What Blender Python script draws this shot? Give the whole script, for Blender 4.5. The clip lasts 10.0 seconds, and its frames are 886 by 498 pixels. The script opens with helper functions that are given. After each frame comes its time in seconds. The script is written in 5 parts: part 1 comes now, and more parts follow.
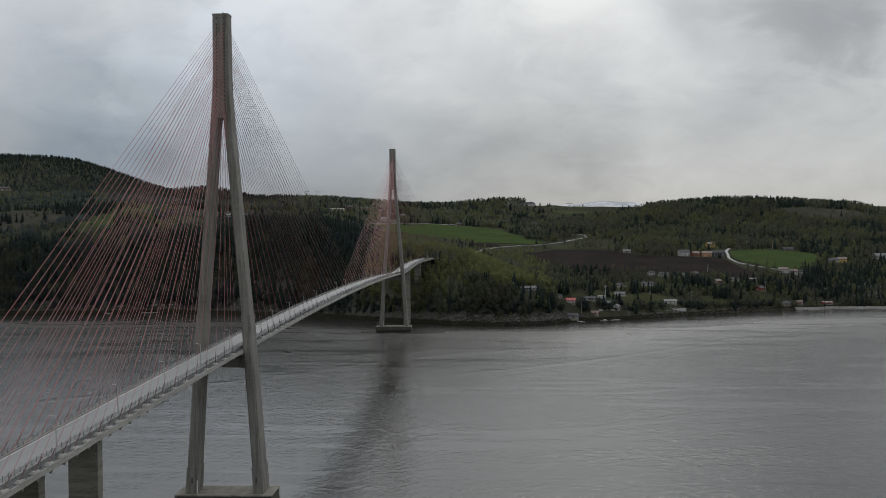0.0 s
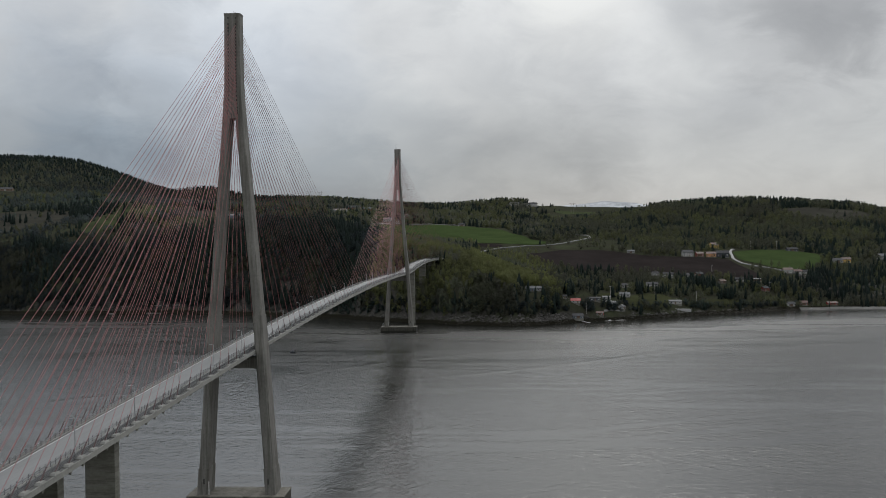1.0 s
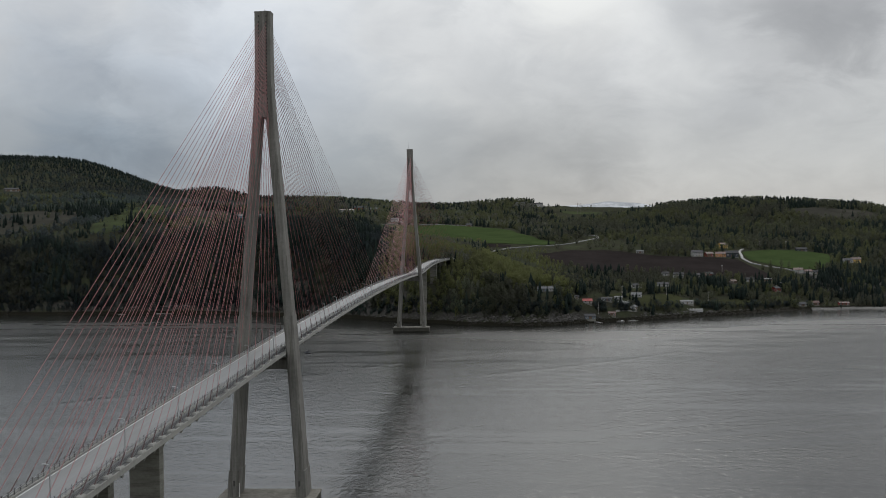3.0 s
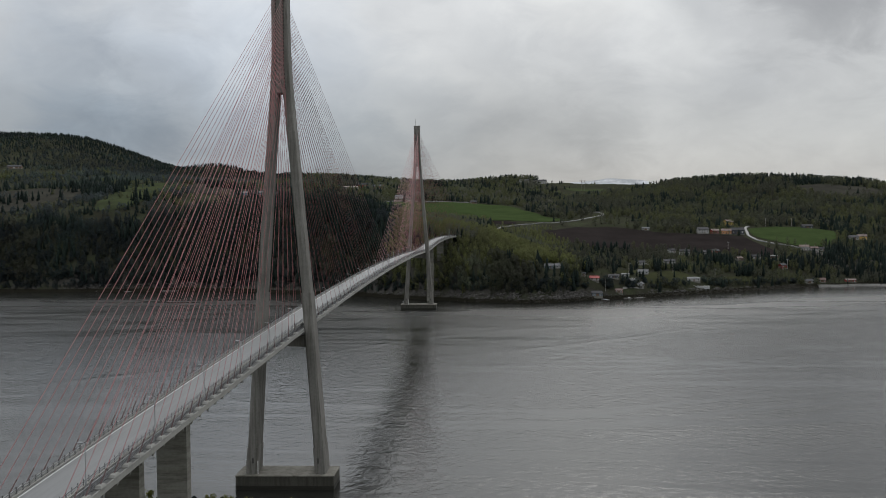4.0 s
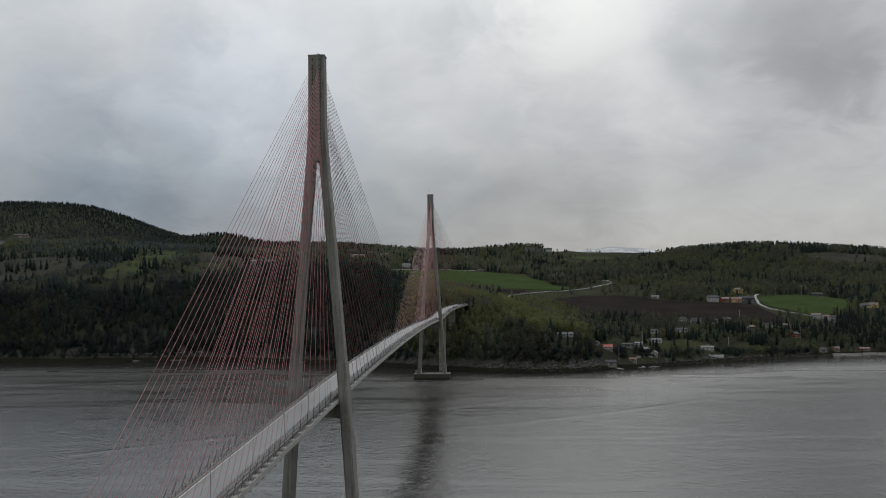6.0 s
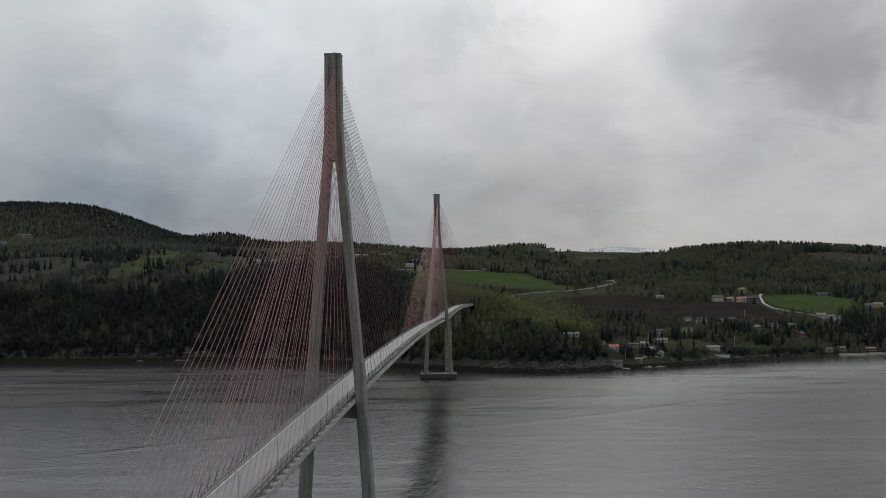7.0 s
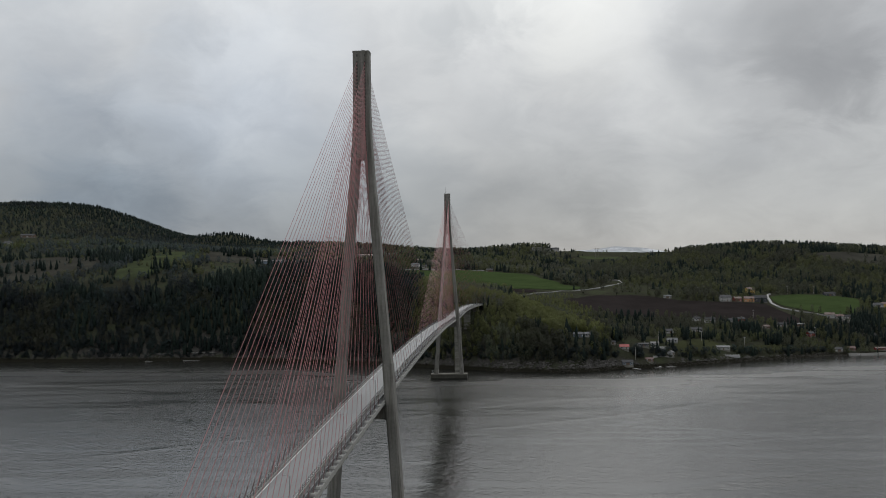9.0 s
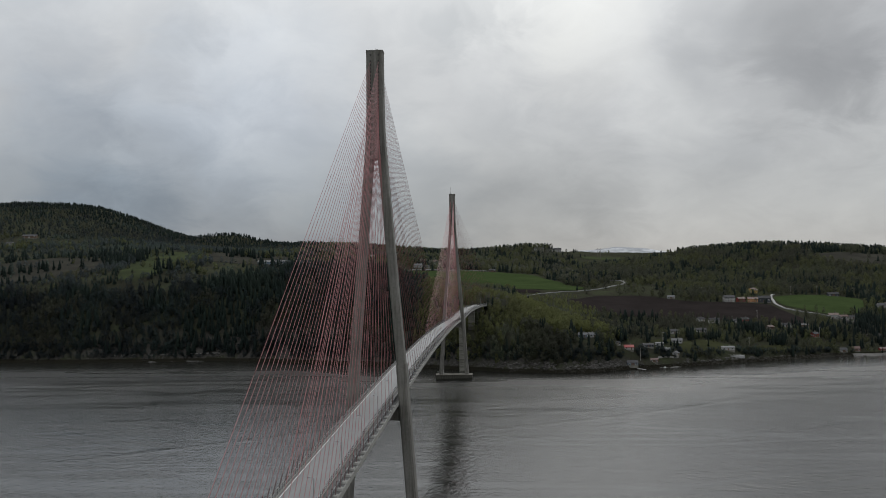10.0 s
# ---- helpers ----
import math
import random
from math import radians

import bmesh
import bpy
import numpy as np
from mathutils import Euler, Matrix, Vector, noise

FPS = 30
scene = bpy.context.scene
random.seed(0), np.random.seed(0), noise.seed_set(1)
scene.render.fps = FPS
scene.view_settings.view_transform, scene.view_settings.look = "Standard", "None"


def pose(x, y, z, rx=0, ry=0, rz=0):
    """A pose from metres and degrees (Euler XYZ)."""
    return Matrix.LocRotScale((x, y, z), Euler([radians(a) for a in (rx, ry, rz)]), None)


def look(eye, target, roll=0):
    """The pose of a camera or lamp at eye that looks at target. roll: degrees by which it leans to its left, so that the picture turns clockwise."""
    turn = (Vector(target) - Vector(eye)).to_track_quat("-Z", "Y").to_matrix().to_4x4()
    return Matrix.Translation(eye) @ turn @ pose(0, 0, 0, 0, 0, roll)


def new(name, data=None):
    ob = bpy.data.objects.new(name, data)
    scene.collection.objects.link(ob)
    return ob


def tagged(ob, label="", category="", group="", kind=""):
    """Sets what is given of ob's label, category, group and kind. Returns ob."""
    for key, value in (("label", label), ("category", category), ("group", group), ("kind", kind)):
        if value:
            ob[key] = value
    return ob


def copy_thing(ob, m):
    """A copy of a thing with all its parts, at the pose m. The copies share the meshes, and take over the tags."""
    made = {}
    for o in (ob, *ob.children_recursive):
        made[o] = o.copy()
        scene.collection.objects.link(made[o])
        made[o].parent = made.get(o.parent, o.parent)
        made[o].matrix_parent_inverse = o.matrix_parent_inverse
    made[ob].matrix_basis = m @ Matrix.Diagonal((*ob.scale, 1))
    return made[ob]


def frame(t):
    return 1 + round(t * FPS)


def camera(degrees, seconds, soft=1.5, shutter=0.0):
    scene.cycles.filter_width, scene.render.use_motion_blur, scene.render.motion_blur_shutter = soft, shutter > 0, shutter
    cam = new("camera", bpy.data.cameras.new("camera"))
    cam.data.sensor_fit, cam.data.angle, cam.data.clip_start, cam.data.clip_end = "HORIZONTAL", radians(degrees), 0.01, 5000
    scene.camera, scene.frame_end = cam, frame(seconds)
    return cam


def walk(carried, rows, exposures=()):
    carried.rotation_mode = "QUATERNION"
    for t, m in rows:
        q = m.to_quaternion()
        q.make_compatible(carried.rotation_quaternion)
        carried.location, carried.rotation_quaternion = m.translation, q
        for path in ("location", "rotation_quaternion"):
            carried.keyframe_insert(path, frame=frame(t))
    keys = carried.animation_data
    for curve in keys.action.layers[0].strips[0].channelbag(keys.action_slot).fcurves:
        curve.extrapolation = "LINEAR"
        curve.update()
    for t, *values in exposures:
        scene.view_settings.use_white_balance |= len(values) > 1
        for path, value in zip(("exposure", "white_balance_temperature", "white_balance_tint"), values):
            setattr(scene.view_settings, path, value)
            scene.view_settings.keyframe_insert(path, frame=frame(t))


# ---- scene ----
cam = camera(47.9, 10.0, soft=0.9)
PATH = [
    (0, (81.627, -302.684, 85.152), (81.147, -292.697, 84.967), -0.5),
    (0.5, (79.923, -302.313, 85.126), (79.443, -292.326, 84.946), -0.51),
    (1, (78.149, -301.960, 85.106), (77.659, -291.974, 84.926), -0.52),
    (1.5, (76.134, -301.614, 85.088), (75.639, -291.628, 84.908), -0.53),
    (2, (73.861, -301.184, 85.071), (73.361, -291.198, 84.891), -0.54),
    (2.5, (71.375, -300.598, 85.041), (70.875, -290.612, 84.866), -0.55),
    (2.7, (70.302, -300.283, 85.021), (69.801, -290.297, 84.846), -0.55),
    (3.8, (64.402, -298.550, 84.914), (63.892, -288.566, 84.684), -0.58),
    (4, (63.289, -298.221, 84.912), (62.774, -288.243, 84.507), -0.58),
    (4.1, (62.718, -298.046, 84.918), (62.201, -288.071, 84.430), -0.58),
    (4.2, (62.146, -297.871, 84.924), (61.629, -287.901, 84.349), -0.58),
    (4.3, (61.575, -297.697, 84.930), (61.057, -287.732, 84.270), -0.59),
    (4.4, (61.003, -297.522, 84.936), (60.485, -287.561, 84.223), -0.59),
    (4.5, (60.432, -297.347, 84.942), (59.912, -287.386, 84.227), -0.59),
    (4.6, (59.863, -297.191, 84.946), (59.344, -287.228, 84.264), -0.59),
    (4.7, (59.294, -297.035, 84.950), (58.776, -287.063, 84.403), -0.59),
    (4.8, (58.726, -296.879, 84.954), (58.209, -286.900, 84.573), -0.6),
    (4.9, (58.157, -296.723, 84.958), (57.641, -286.739, 84.743), -0.6),
    (5, (57.588, -296.567, 84.962), (57.073, -286.580, 84.922), -0.6),
    (5.1, (57.042, -296.440, 84.965), (56.528, -286.454, 85.054), -0.6),
    (5.2, (56.496, -296.314, 84.968), (55.983, -286.329, 85.150), -0.6),
    (5.3, (55.950, -296.187, 84.970), (55.438, -286.203, 85.209), -0.61),
    (5.4, (55.404, -296.061, 84.973), (54.893, -286.077, 85.243), -0.61),
    (5.5, (54.858, -295.934, 84.976), (54.348, -285.951, 85.256), -0.61),
    (6.8, (48.324, -294.345, 84.940), (47.810, -284.362, 85.221), -0.64),
    (7, (47.319, -294.100, 84.935), (46.804, -284.117, 85.215), -0.64),
    (7.5, (44.957, -293.482, 84.929), (44.437, -283.499, 85.209), -0.65),
    (8, (42.722, -292.853, 84.925), (42.202, -282.870, 85.200), -0.66),
    (8.5, (40.554, -292.230, 84.927), (40.034, -282.247, 85.202), -0.67),
    (9, (38.433, -291.636, 84.935), (37.918, -281.653, 85.215), -0.68),
    (9.5, (36.346, -291.084, 84.939), (35.831, -281.101, 85.219), -0.69),
    (10, (34.306, -290.533, 84.938), (33.791, -280.550, 85.223), -0.7),
]
walk(cam, [(t, look(e, g, r)) for t, e, g, r in PATH], [(0, 0.03), (3.6, 0.04), (4.5, 0.18), (5.0, 0.21), (5.4, -0.08), (6.0, -0.09), (10, -0.10)])

# ---- world: overcast sky, bright ahead ----
SUN_AZ, SUN_EL = 9.0, 37.0          # degrees east of the bridge's line, and above the horizon
sun_dir = Vector((math.sin(radians(SUN_AZ)) * math.cos(radians(SUN_EL)), math.cos(radians(SUN_AZ)) * math.cos(radians(SUN_EL)), math.sin(radians(SUN_EL))))
CLOUDS = [(-22, 2.0, 11, (0.53, 0.61, 0.71)), (-8, 2.0, 9, (0.64, 0.69, 0.75)), (2, 4.0, 8, (0.76, 0.77, 0.785)), (-14, 8, 9, (1.02, 1.05, 1.09)), (-14, 11, 8, (1.0, 1.02, 1.05)),
          (15.5, 13.0, 6.5, (0.58, 0.59, 0.61)), (18.5, 9.8, 5.0, (0.72, 0.725, 0.74)), (21, 14.5, 8, (0.68, 0.685, 0.70)), (11.5, 15.0, 4.0, (0.78, 0.79, 0.81)), (26, 16, 12, (0.76, 0.765, 0.78)), (10.5, 10.0, 3.5, (1.06, 1.06, 1.05)),
          (4.8, 13.7, 5.0, (1.10, 1.09, 1.06)), (-3.0, 14.0, 2.6, (0.80, 0.815, 0.83)), (-0.5, 15.2, 3.0, (0.82, 0.83, 0.84)), (0.6, 9.2, 2.2, (0.94, 0.945, 0.95)), (-27, 17, 8, (0.90, 0.92, 0.95)), (-18.0, 13.4, 3.2, (0.82, 0.835, 0.855)),
          (-22.5, 7.9, 2.4, (0.90, 0.91, 0.925)), (-14.3, 10.3, 2.4, (0.92, 0.93, 0.94)), (-24, 5.5, 4.0, (0.90, 0.91, 0.93)), (-24, 10.5, 4, (0.95, 0.965, 0.985))]
world = bpy.data.worlds.new("world")
scene.world = world
world.use_nodes = True
wn, wl = world.node_tree.nodes, world.node_tree.links
wn.clear()


def wnode(kind, **inputs):
    n = wn.new(kind)
    for k, v in inputs.items():
        n.inputs[k].default_value = v
    return n


def wmath(op, a, b=None):
    n = wn.new("ShaderNodeMath")
    n.operation = op
    for i, s in enumerate((a, b)):
        if s is None:
            continue
        if isinstance(s, (int, float)):
            n.inputs[i].default_value = s
        else:
            wl.new(s, n.inputs[i])
    return n.outputs[0]


def wramp(src, stops):
    n = wn.new("ShaderNodeValToRGB")
    n.color_ramp.interpolation = "EASE"
    while len(n.color_ramp.elements) < len(stops):
        n.color_ramp.elements.new(0.5)
    for e, (p, c) in zip(n.color_ramp.elements, stops):
        e.position, e.color = p, (*c, 1)
    wl.new(src, n.inputs[0])
    return n.outputs[0]


def wmix(kind, fac, a, b):
    n = wn.new("ShaderNodeMix")
    n.data_type, n.blend_type = "RGBA", kind
    for i, s in ((0, fac), (6, a), (7, b)):
        if isinstance(s, (int, float)):
            n.inputs[i].default_value = s
        elif isinstance(s, tuple):
            n.inputs[i].default_value = (*s, 1)
        else:
            wl.new(s, n.inputs[i])
    return n.outputs[2]


w_dir = wn.new("ShaderNodeTexCoord").outputs["Generated"]
w_xyz = wn.new("ShaderNodeSeparateXYZ")
wl.new(w_dir, w_xyz.inputs[0])
w_up = wmath("MAXIMUM", w_xyz.outputs[2], 0.0)
# cloud deck seen in perspective: the direction cast on a flat layer
w_den = wmath("ADD", w_up, 0.45)
w_cl = wn.new("ShaderNodeCombineXYZ")
wl.new(wmath("DIVIDE", w_xyz.outputs[0], w_den), w_cl.inputs[0])
wl.new(wmath("DIVIDE", w_xyz.outputs[1], w_den), w_cl.inputs[1])
w_noise = wnode("ShaderNodeTexNoise", Scale=2.2, Detail=5.0, Roughness=0.5, Distortion=0.3)
wl.new(w_cl.outputs[0], w_noise.inputs["Vector"])
w_soft = wnode("ShaderNodeTexNoise", Scale=8.0, Detail=6.0, Roughness=0.62, Distortion=0.4)
wl.new(w_cl.outputs[0], w_soft.inputs["Vector"])
w_base = wramp(w_up, [(0.0, (0.42, 0.43, 0.44)), (0.08, (0.43, 0.445, 0.46)), (0.17, (0.56, 0.575, 0.59)), (0.28, (0.68, 0.70, 0.715)), (0.36, (0.88, 0.90, 0.92)), (0.5, (1.0, 1.03, 1.06)), (1.0, (1.08, 1.13, 1.19))])
w_dark = wramp(w_noise.outputs[0], [(0.34, (0.80, 0.81, 0.83)), (0.50, (0.98, 0.98, 0.98)), (0.68, (1.09, 1.085, 1.07))])
w_fine = wramp(w_soft.outputs[0], [(0.30, (0.93, 0.932, 0.938)), (0.68, (1.04, 1.04, 1.038))])
w_col = wmix("MULTIPLY", 1.0, wmix("MULTIPLY", 1.0, w_base, w_dark), w_fine)
# broad cloud masses: azimuth east of the bridge's line, elevation, half width in degrees, gain at the core
w_shift = wn.new("ShaderNodeVectorMath")
w_shift.operation = "MULTIPLY_ADD"
wl.new(w_soft.outputs[1], w_shift.inputs[0])
w_shift.inputs[1].default_value, w_shift.inputs[2].default_value = (0.11, 0.11, 0.08), (-0.055, -0.055, -0.04)
w_bent = wn.new("ShaderNodeVectorMath")
w_bent.operation = "ADD"
wl.new(w_dir, w_bent.inputs[0]), wl.new(w_shift.outputs[0], w_bent.inputs[1])
w_unit = wn.new("ShaderNodeVectorMath")
w_unit.operation = "NORMALIZE"
wl.new(w_bent.outputs[0], w_unit.inputs[0])
for az, el, wide, gain in CLOUDS:
    d = wn.new("ShaderNodeVectorMath")
    d.operation = "DOT_PRODUCT"
    wl.new(w_unit.outputs[0], d.inputs[0])
    az, el = radians(az), radians(el)
    d.inputs[1].default_value = (math.sin(az) * math.cos(el), math.cos(az) * math.cos(el), math.sin(el))
    far, mid = math.cos(radians(wide)), math.cos(radians(wide * 0.55))
    span = wmath("DIVIDE", wmath("SUBTRACT", d.outputs["Value"], far), 1 - far)
    half = tuple((1 + g) / 2 for g in gain)
    w_col = wmix("MULTIPLY", 1.0, w_col, wramp(span, [(0.0, (1, 1, 1)), ((mid - far) / (1 - far), half), (1.0, gain)]))
w_dot = wn.new("ShaderNodeVectorMath")
w_dot.operation = "DOT_PRODUCT"
wl.new(w_dir, w_dot.inputs[0])
w_dot.inputs[1].default_value = sun_dir
w_glow = wramp(w_dot.outputs["Value"], [(0.74, (0, 0, 0)), (0.88, (0.085, 0.083, 0.078)), (0.96, (0.29, 0.286, 0.265)), (1.0, (0.80, 0.78, 0.71))])
w_col = wmix("ADD", 1.0, w_col, w_glow)
w_cloud = wnode("ShaderNodeBackground", Strength=1.0)
wl.new(w_col, w_cloud.inputs["Color"])
w_sky = wn.new("ShaderNodeTexSky")
w_sky.sky_type, w_sky.sun_disc = "NISHITA", False
w_sky.sun_elevation, w_sky.sun_rotation = radians(SUN_EL), radians(SUN_AZ)
w_blue = wnode("ShaderNodeBackground", Strength=0.08)
wl.new(w_sky.outputs[0], w_blue.inputs["Color"])
w_cover = wnode("ShaderNodeMixShader")
w_cover.inputs[0].default_value = 0.93
wl.new(w_blue.outputs[0], w_cover.inputs[1])
wl.new(w_cloud.outputs[0], w_cover.inputs[2])
wl.new(w_cover.outputs[0], wn.new("ShaderNodeOutputWorld").inputs[0])

sun_data = bpy.data.lights.new("sun", "SUN")
sun_data.energy, sun_data.angle, sun_data.color = 0.8, radians(24), (1.0, 0.985, 0.955)
sun = new("sun", sun_data)
sun.matrix_world = look(sun_dir * 400, (0, 0, 0))


# ---- materials ----
class Mat:
    """A node material under construction: coordinates in metres, noise, ramps, mixes."""

    def __init__(self, name, rough=0.8, metal=0.0, spec=0.4):
        self.m = bpy.data.materials.new(name)
        self.m.use_nodes = True
        self.n, self.l = self.m.node_tree.nodes, self.m.node_tree.links
        self.b = self.n["Principled BSDF"]
        self.b.inputs["Roughness"].default_value = rough
        self.b.inputs["Metallic"].default_value = metal
        self.b.inputs["Specular IOR Level"].default_value = spec
        self.co = self.n.new("ShaderNodeNewGeometry").outputs["Position"]

    def put(self, value, socket):
        if isinstance(value, (int, float)):
            socket.default_value = value
        elif isinstance(value, tuple):
            socket.default_value = (*value, 1) if len(value) == 3 else value
        else:
            self.l.new(value, socket)

    def stretch(self, sx, sy, sz):
        n = self.n.new("ShaderNodeMapping")
        n.inputs["Scale"].default_value = (sx, sy, sz)
        self.l.new(self.co, n.inputs[0])
        return n.outputs[0]

    def noise(self, scale, detail=4.0, rough=0.55, distort=0.0, co=None):
        n = self.n.new("ShaderNodeTexNoise")
        for k, v in (("Scale", scale), ("Detail", detail), ("Roughness", rough), ("Distortion", distort)):
            n.inputs[k].default_value = v
        self.l.new(co or self.co, n.inputs["Vector"])
        return n.outputs[0]

    def attr(self, name):
        n = self.n.new("ShaderNodeAttribute")
        n.attribute_name = name
        return n.outputs["Fac"]

    def island(self):
        return self.n.new("ShaderNodeNewGeometry").outputs["Random Per Island"]

    def each(self):
        return self.n.new("ShaderNodeObjectInfo").outputs["Random"]

    def ramp(self, src, stops):
        n = self.n.new("ShaderNodeValToRGB")
        while len(n.color_ramp.elements) < len(stops):
            n.color_ramp.elements.new(0.5)
        for e, (p, c) in zip(n.color_ramp.elements, stops):
            e.position, e.color = p, ((*c, 1) if isinstance(c, tuple) else (c, c, c, 1))
        self.l.new(src, n.inputs[0])
        return n.outputs[0]

    def mix(self, fac, a, b, kind="MIX"):
        n = self.n.new("ShaderNodeMix")
        n.data_type, n.blend_type = "RGBA", kind
        for i, s in ((0, fac), (6, a), (7, b)):
            self.put(s, n.inputs[i])
        return n.outputs[2]

    def math(self, op, a, b=0.0):
        n = self.n.new("ShaderNodeMath")
        n.operation = op
        self.put(a, n.inputs[0]), self.put(b, n.inputs[1])
        return n.outputs[0]

    def bump(self, height, strength=0.3, distance=0.1, after=None):
        n = self.n.new("ShaderNodeBump")
        n.inputs["Strength"].default_value, n.inputs["Distance"].default_value = strength, distance
        self.l.new(height, n.inputs["Height"])
        if after is not None:
            self.l.new(after, n.inputs["Normal"])
        self.l.new(n.outputs[0], self.b.inputs["Normal"])
        return n.outputs[0]

    def done(self, colour, rough=None):
        self.put(colour, self.b.inputs["Base Color"])
        if rough is not None:
            self.put(rough, self.b.inputs["Roughness"])
        return self.m


def concrete(name, tone, streaks=True, run_scale=(1.1, 1.1, 0.05)):
    k = Mat(name, 0.85, 0, 0.3)
    grain = k.noise(1.6, 6, 0.65)
    patch = k.noise(0.11, 4, 0.6)
    col = k.ramp(patch, [(0.3, tuple(c * 0.82 for c in tone)), (0.7, tuple(c * 1.12 for c in tone))])
    col = k.mix(0.5, col, k.ramp(grain, [(0.3, 0.55), (0.7, 1.0)]), "MULTIPLY")
    if streaks:
        run = k.noise(1.0, 5, 0.7, 0.2, k.stretch(*run_scale))
        col = k.mix(0.75, col, k.ramp(run, [(0.36, (0.42, 0.40, 0.36)), (0.56, (1, 1, 1))]), "MULTIPLY")
        lift = k.n.new("ShaderNodeTexWave")
        lift.bands_direction, lift.wave_profile = "Z", "SAW"
        lift.inputs["Scale"].default_value = 0.0785
        k.l.new(k.co, lift.inputs["Vector"])
        col = k.mix(0.35, col, k.ramp(lift.outputs[1], [(0.0, 0.55), (0.03, 1.0), (1.0, 0.93)]), "MULTIPLY")
    k.bump(grain, 0.25, 0.05)
    return k.done(col)


def paint(name, colour, rough=0.55, metal=0.0, wear=0.25):
    k = Mat(name, rough, metal)
    n = k.noise(0.9, 5, 0.6)
    return k.done(k.mix(wear, colour, k.ramp(n, [(0.3, 0.35), (0.65, 1.0)]), "MULTIPLY"))


def timber(name, colour):
    k = Mat(name, 0.75)
    b = k.noise(1.0, 4, 0.6, 0.0, k.stretch(3.0, 3.0, 0.3))
    col = k.mix(0.35, colour, k.ramp(b, [(0.3, 0.5), (0.7, 1.0)]), "MULTIPLY")
    return k.done(col)


def foliage(name, stops, bare=0.5):
    k = Mat(name, 0.8, 0, 0.05)
    col = k.ramp(k.attr("tint"), stops)
    col = k.mix(0.6, col, k.ramp(k.island(), [(0.0, 0.84), (1.0, 1.0)]), "MULTIPLY")
    k.done(col)
    # a crown of many leaves takes the light like a soft round mound, not like single flat faces
    lean = k.n.new("ShaderNodeAttribute")
    lean.attribute_name = "lean"
    soft = k.n.new("ShaderNodeVectorMath")
    soft.operation = "MULTIPLY_ADD"
    k.l.new(k.n.new("ShaderNodeNewGeometry").outputs["Normal"], soft.inputs[0])
    soft.inputs[1].default_value, soft.inputs[2].default_value = (0.3, 0.3, 0.2), (0, 0, 0.25)
    total = k.n.new("ShaderNodeVectorMath")
    total.operation = "ADD"
    k.l.new(soft.outputs[0], total.inputs[0]), k.l.new(lean.outputs["Vector"], total.inputs[1])
    unit = k.n.new("ShaderNodeVectorMath")
    unit.operation = "NORMALIZE"
    k.l.new(total.outputs[0], unit.inputs[0])
    k.l.new(unit.outputs[0], k.b.inputs["Normal"])
    # leaves let some of the light through
    through_leaf, blend = k.n.new("ShaderNodeBsdfTranslucent"), k.n.new("ShaderNodeMixShader")
    k.put(col, through_leaf.inputs["Color"])
    blend.inputs[0].default_value = bare
    k.l.new(k.b.outputs[0], blend.inputs[1]), k.l.new(through_leaf.outputs[0], blend.inputs[2])
    k.l.new(blend.outputs[0], k.n["Material Output"].inputs["Surface"])
    return k.m


M_PYLON = concrete("pylon_concrete", (0.198, 0.192, 0.174))
M_CAISSON = concrete("stained_caisson_concrete", (0.064, 0.062, 0.051))
M_SLAB = concrete("weathered_slab_concrete", (0.17, 0.162, 0.138), True, (0.30, 0.30, 0.30))
M_WEED = concrete("wet_weedy_concrete", (0.022, 0.021, 0.016), False)
M_WALK = concrete("footway_asphalt", (0.115, 0.115, 0.112), False)
M_PIER = concrete("pier_concrete", (0.207, 0.203, 0.176), True, (0.090, 0.090, 0.810))
M_DECK = concrete("deck_concrete", (0.260, 0.257, 0.237), False)


def make_asphalt(name, tone):
    k = Mat(name, 0.62, 0, 0.4)
    fine = k.noise(14.0, 3, 0.7)
    lane = k.noise(1.0, 4, 0.6, 0.0, k.stretch(1.2, 0.03, 1.0))
    col = k.ramp(lane, [(0.3, tuple(c * 0.85 for c in tone)), (0.7, tuple(c * 1.1 for c in tone))])
    col = k.mix(0.4, col, k.ramp(fine, [(0.3, 0.6), (0.7, 1.0)]), "MULTIPLY")
    k.bump(fine, 0.2, 0.02)
    return k.done(col)


M_ROAD = make_asphalt("worn_light_asphalt", (0.154, 0.157, 0.157))
M_LANE = make_asphalt("country_asphalt", (0.10, 0.10, 0.098))
M_STEEL = paint("galvanised_steel", (0.42, 0.43, 0.44), 0.45, 0.6)
M_POST = paint("dark_weathered_steel", (0.075, 0.072, 0.07), 0.6, 0.3)
M_CABLE = paint("pale_red_stay_cable", (0.28, 0.106, 0.106), 0.55, 0.0, 0.3)
M_SLEEVE = paint("dark_anchor_sleeve", (0.090, 0.052, 0.050), 0.6)
M_HOLE = paint("dark_recess", (0.06, 0.056, 0.053), 0.9)
M_GLASS = paint("dark_window_glass", (0.03, 0.035, 0.04), 0.12)
M_WHITE = paint("white_paint", (0.62, 0.62, 0.60), 0.6)
M_BARK = timber("grey_bark", (0.14, 0.12, 0.10))
M_BIRCH = timber("pale_birch_bark", (0.42, 0.40, 0.37))

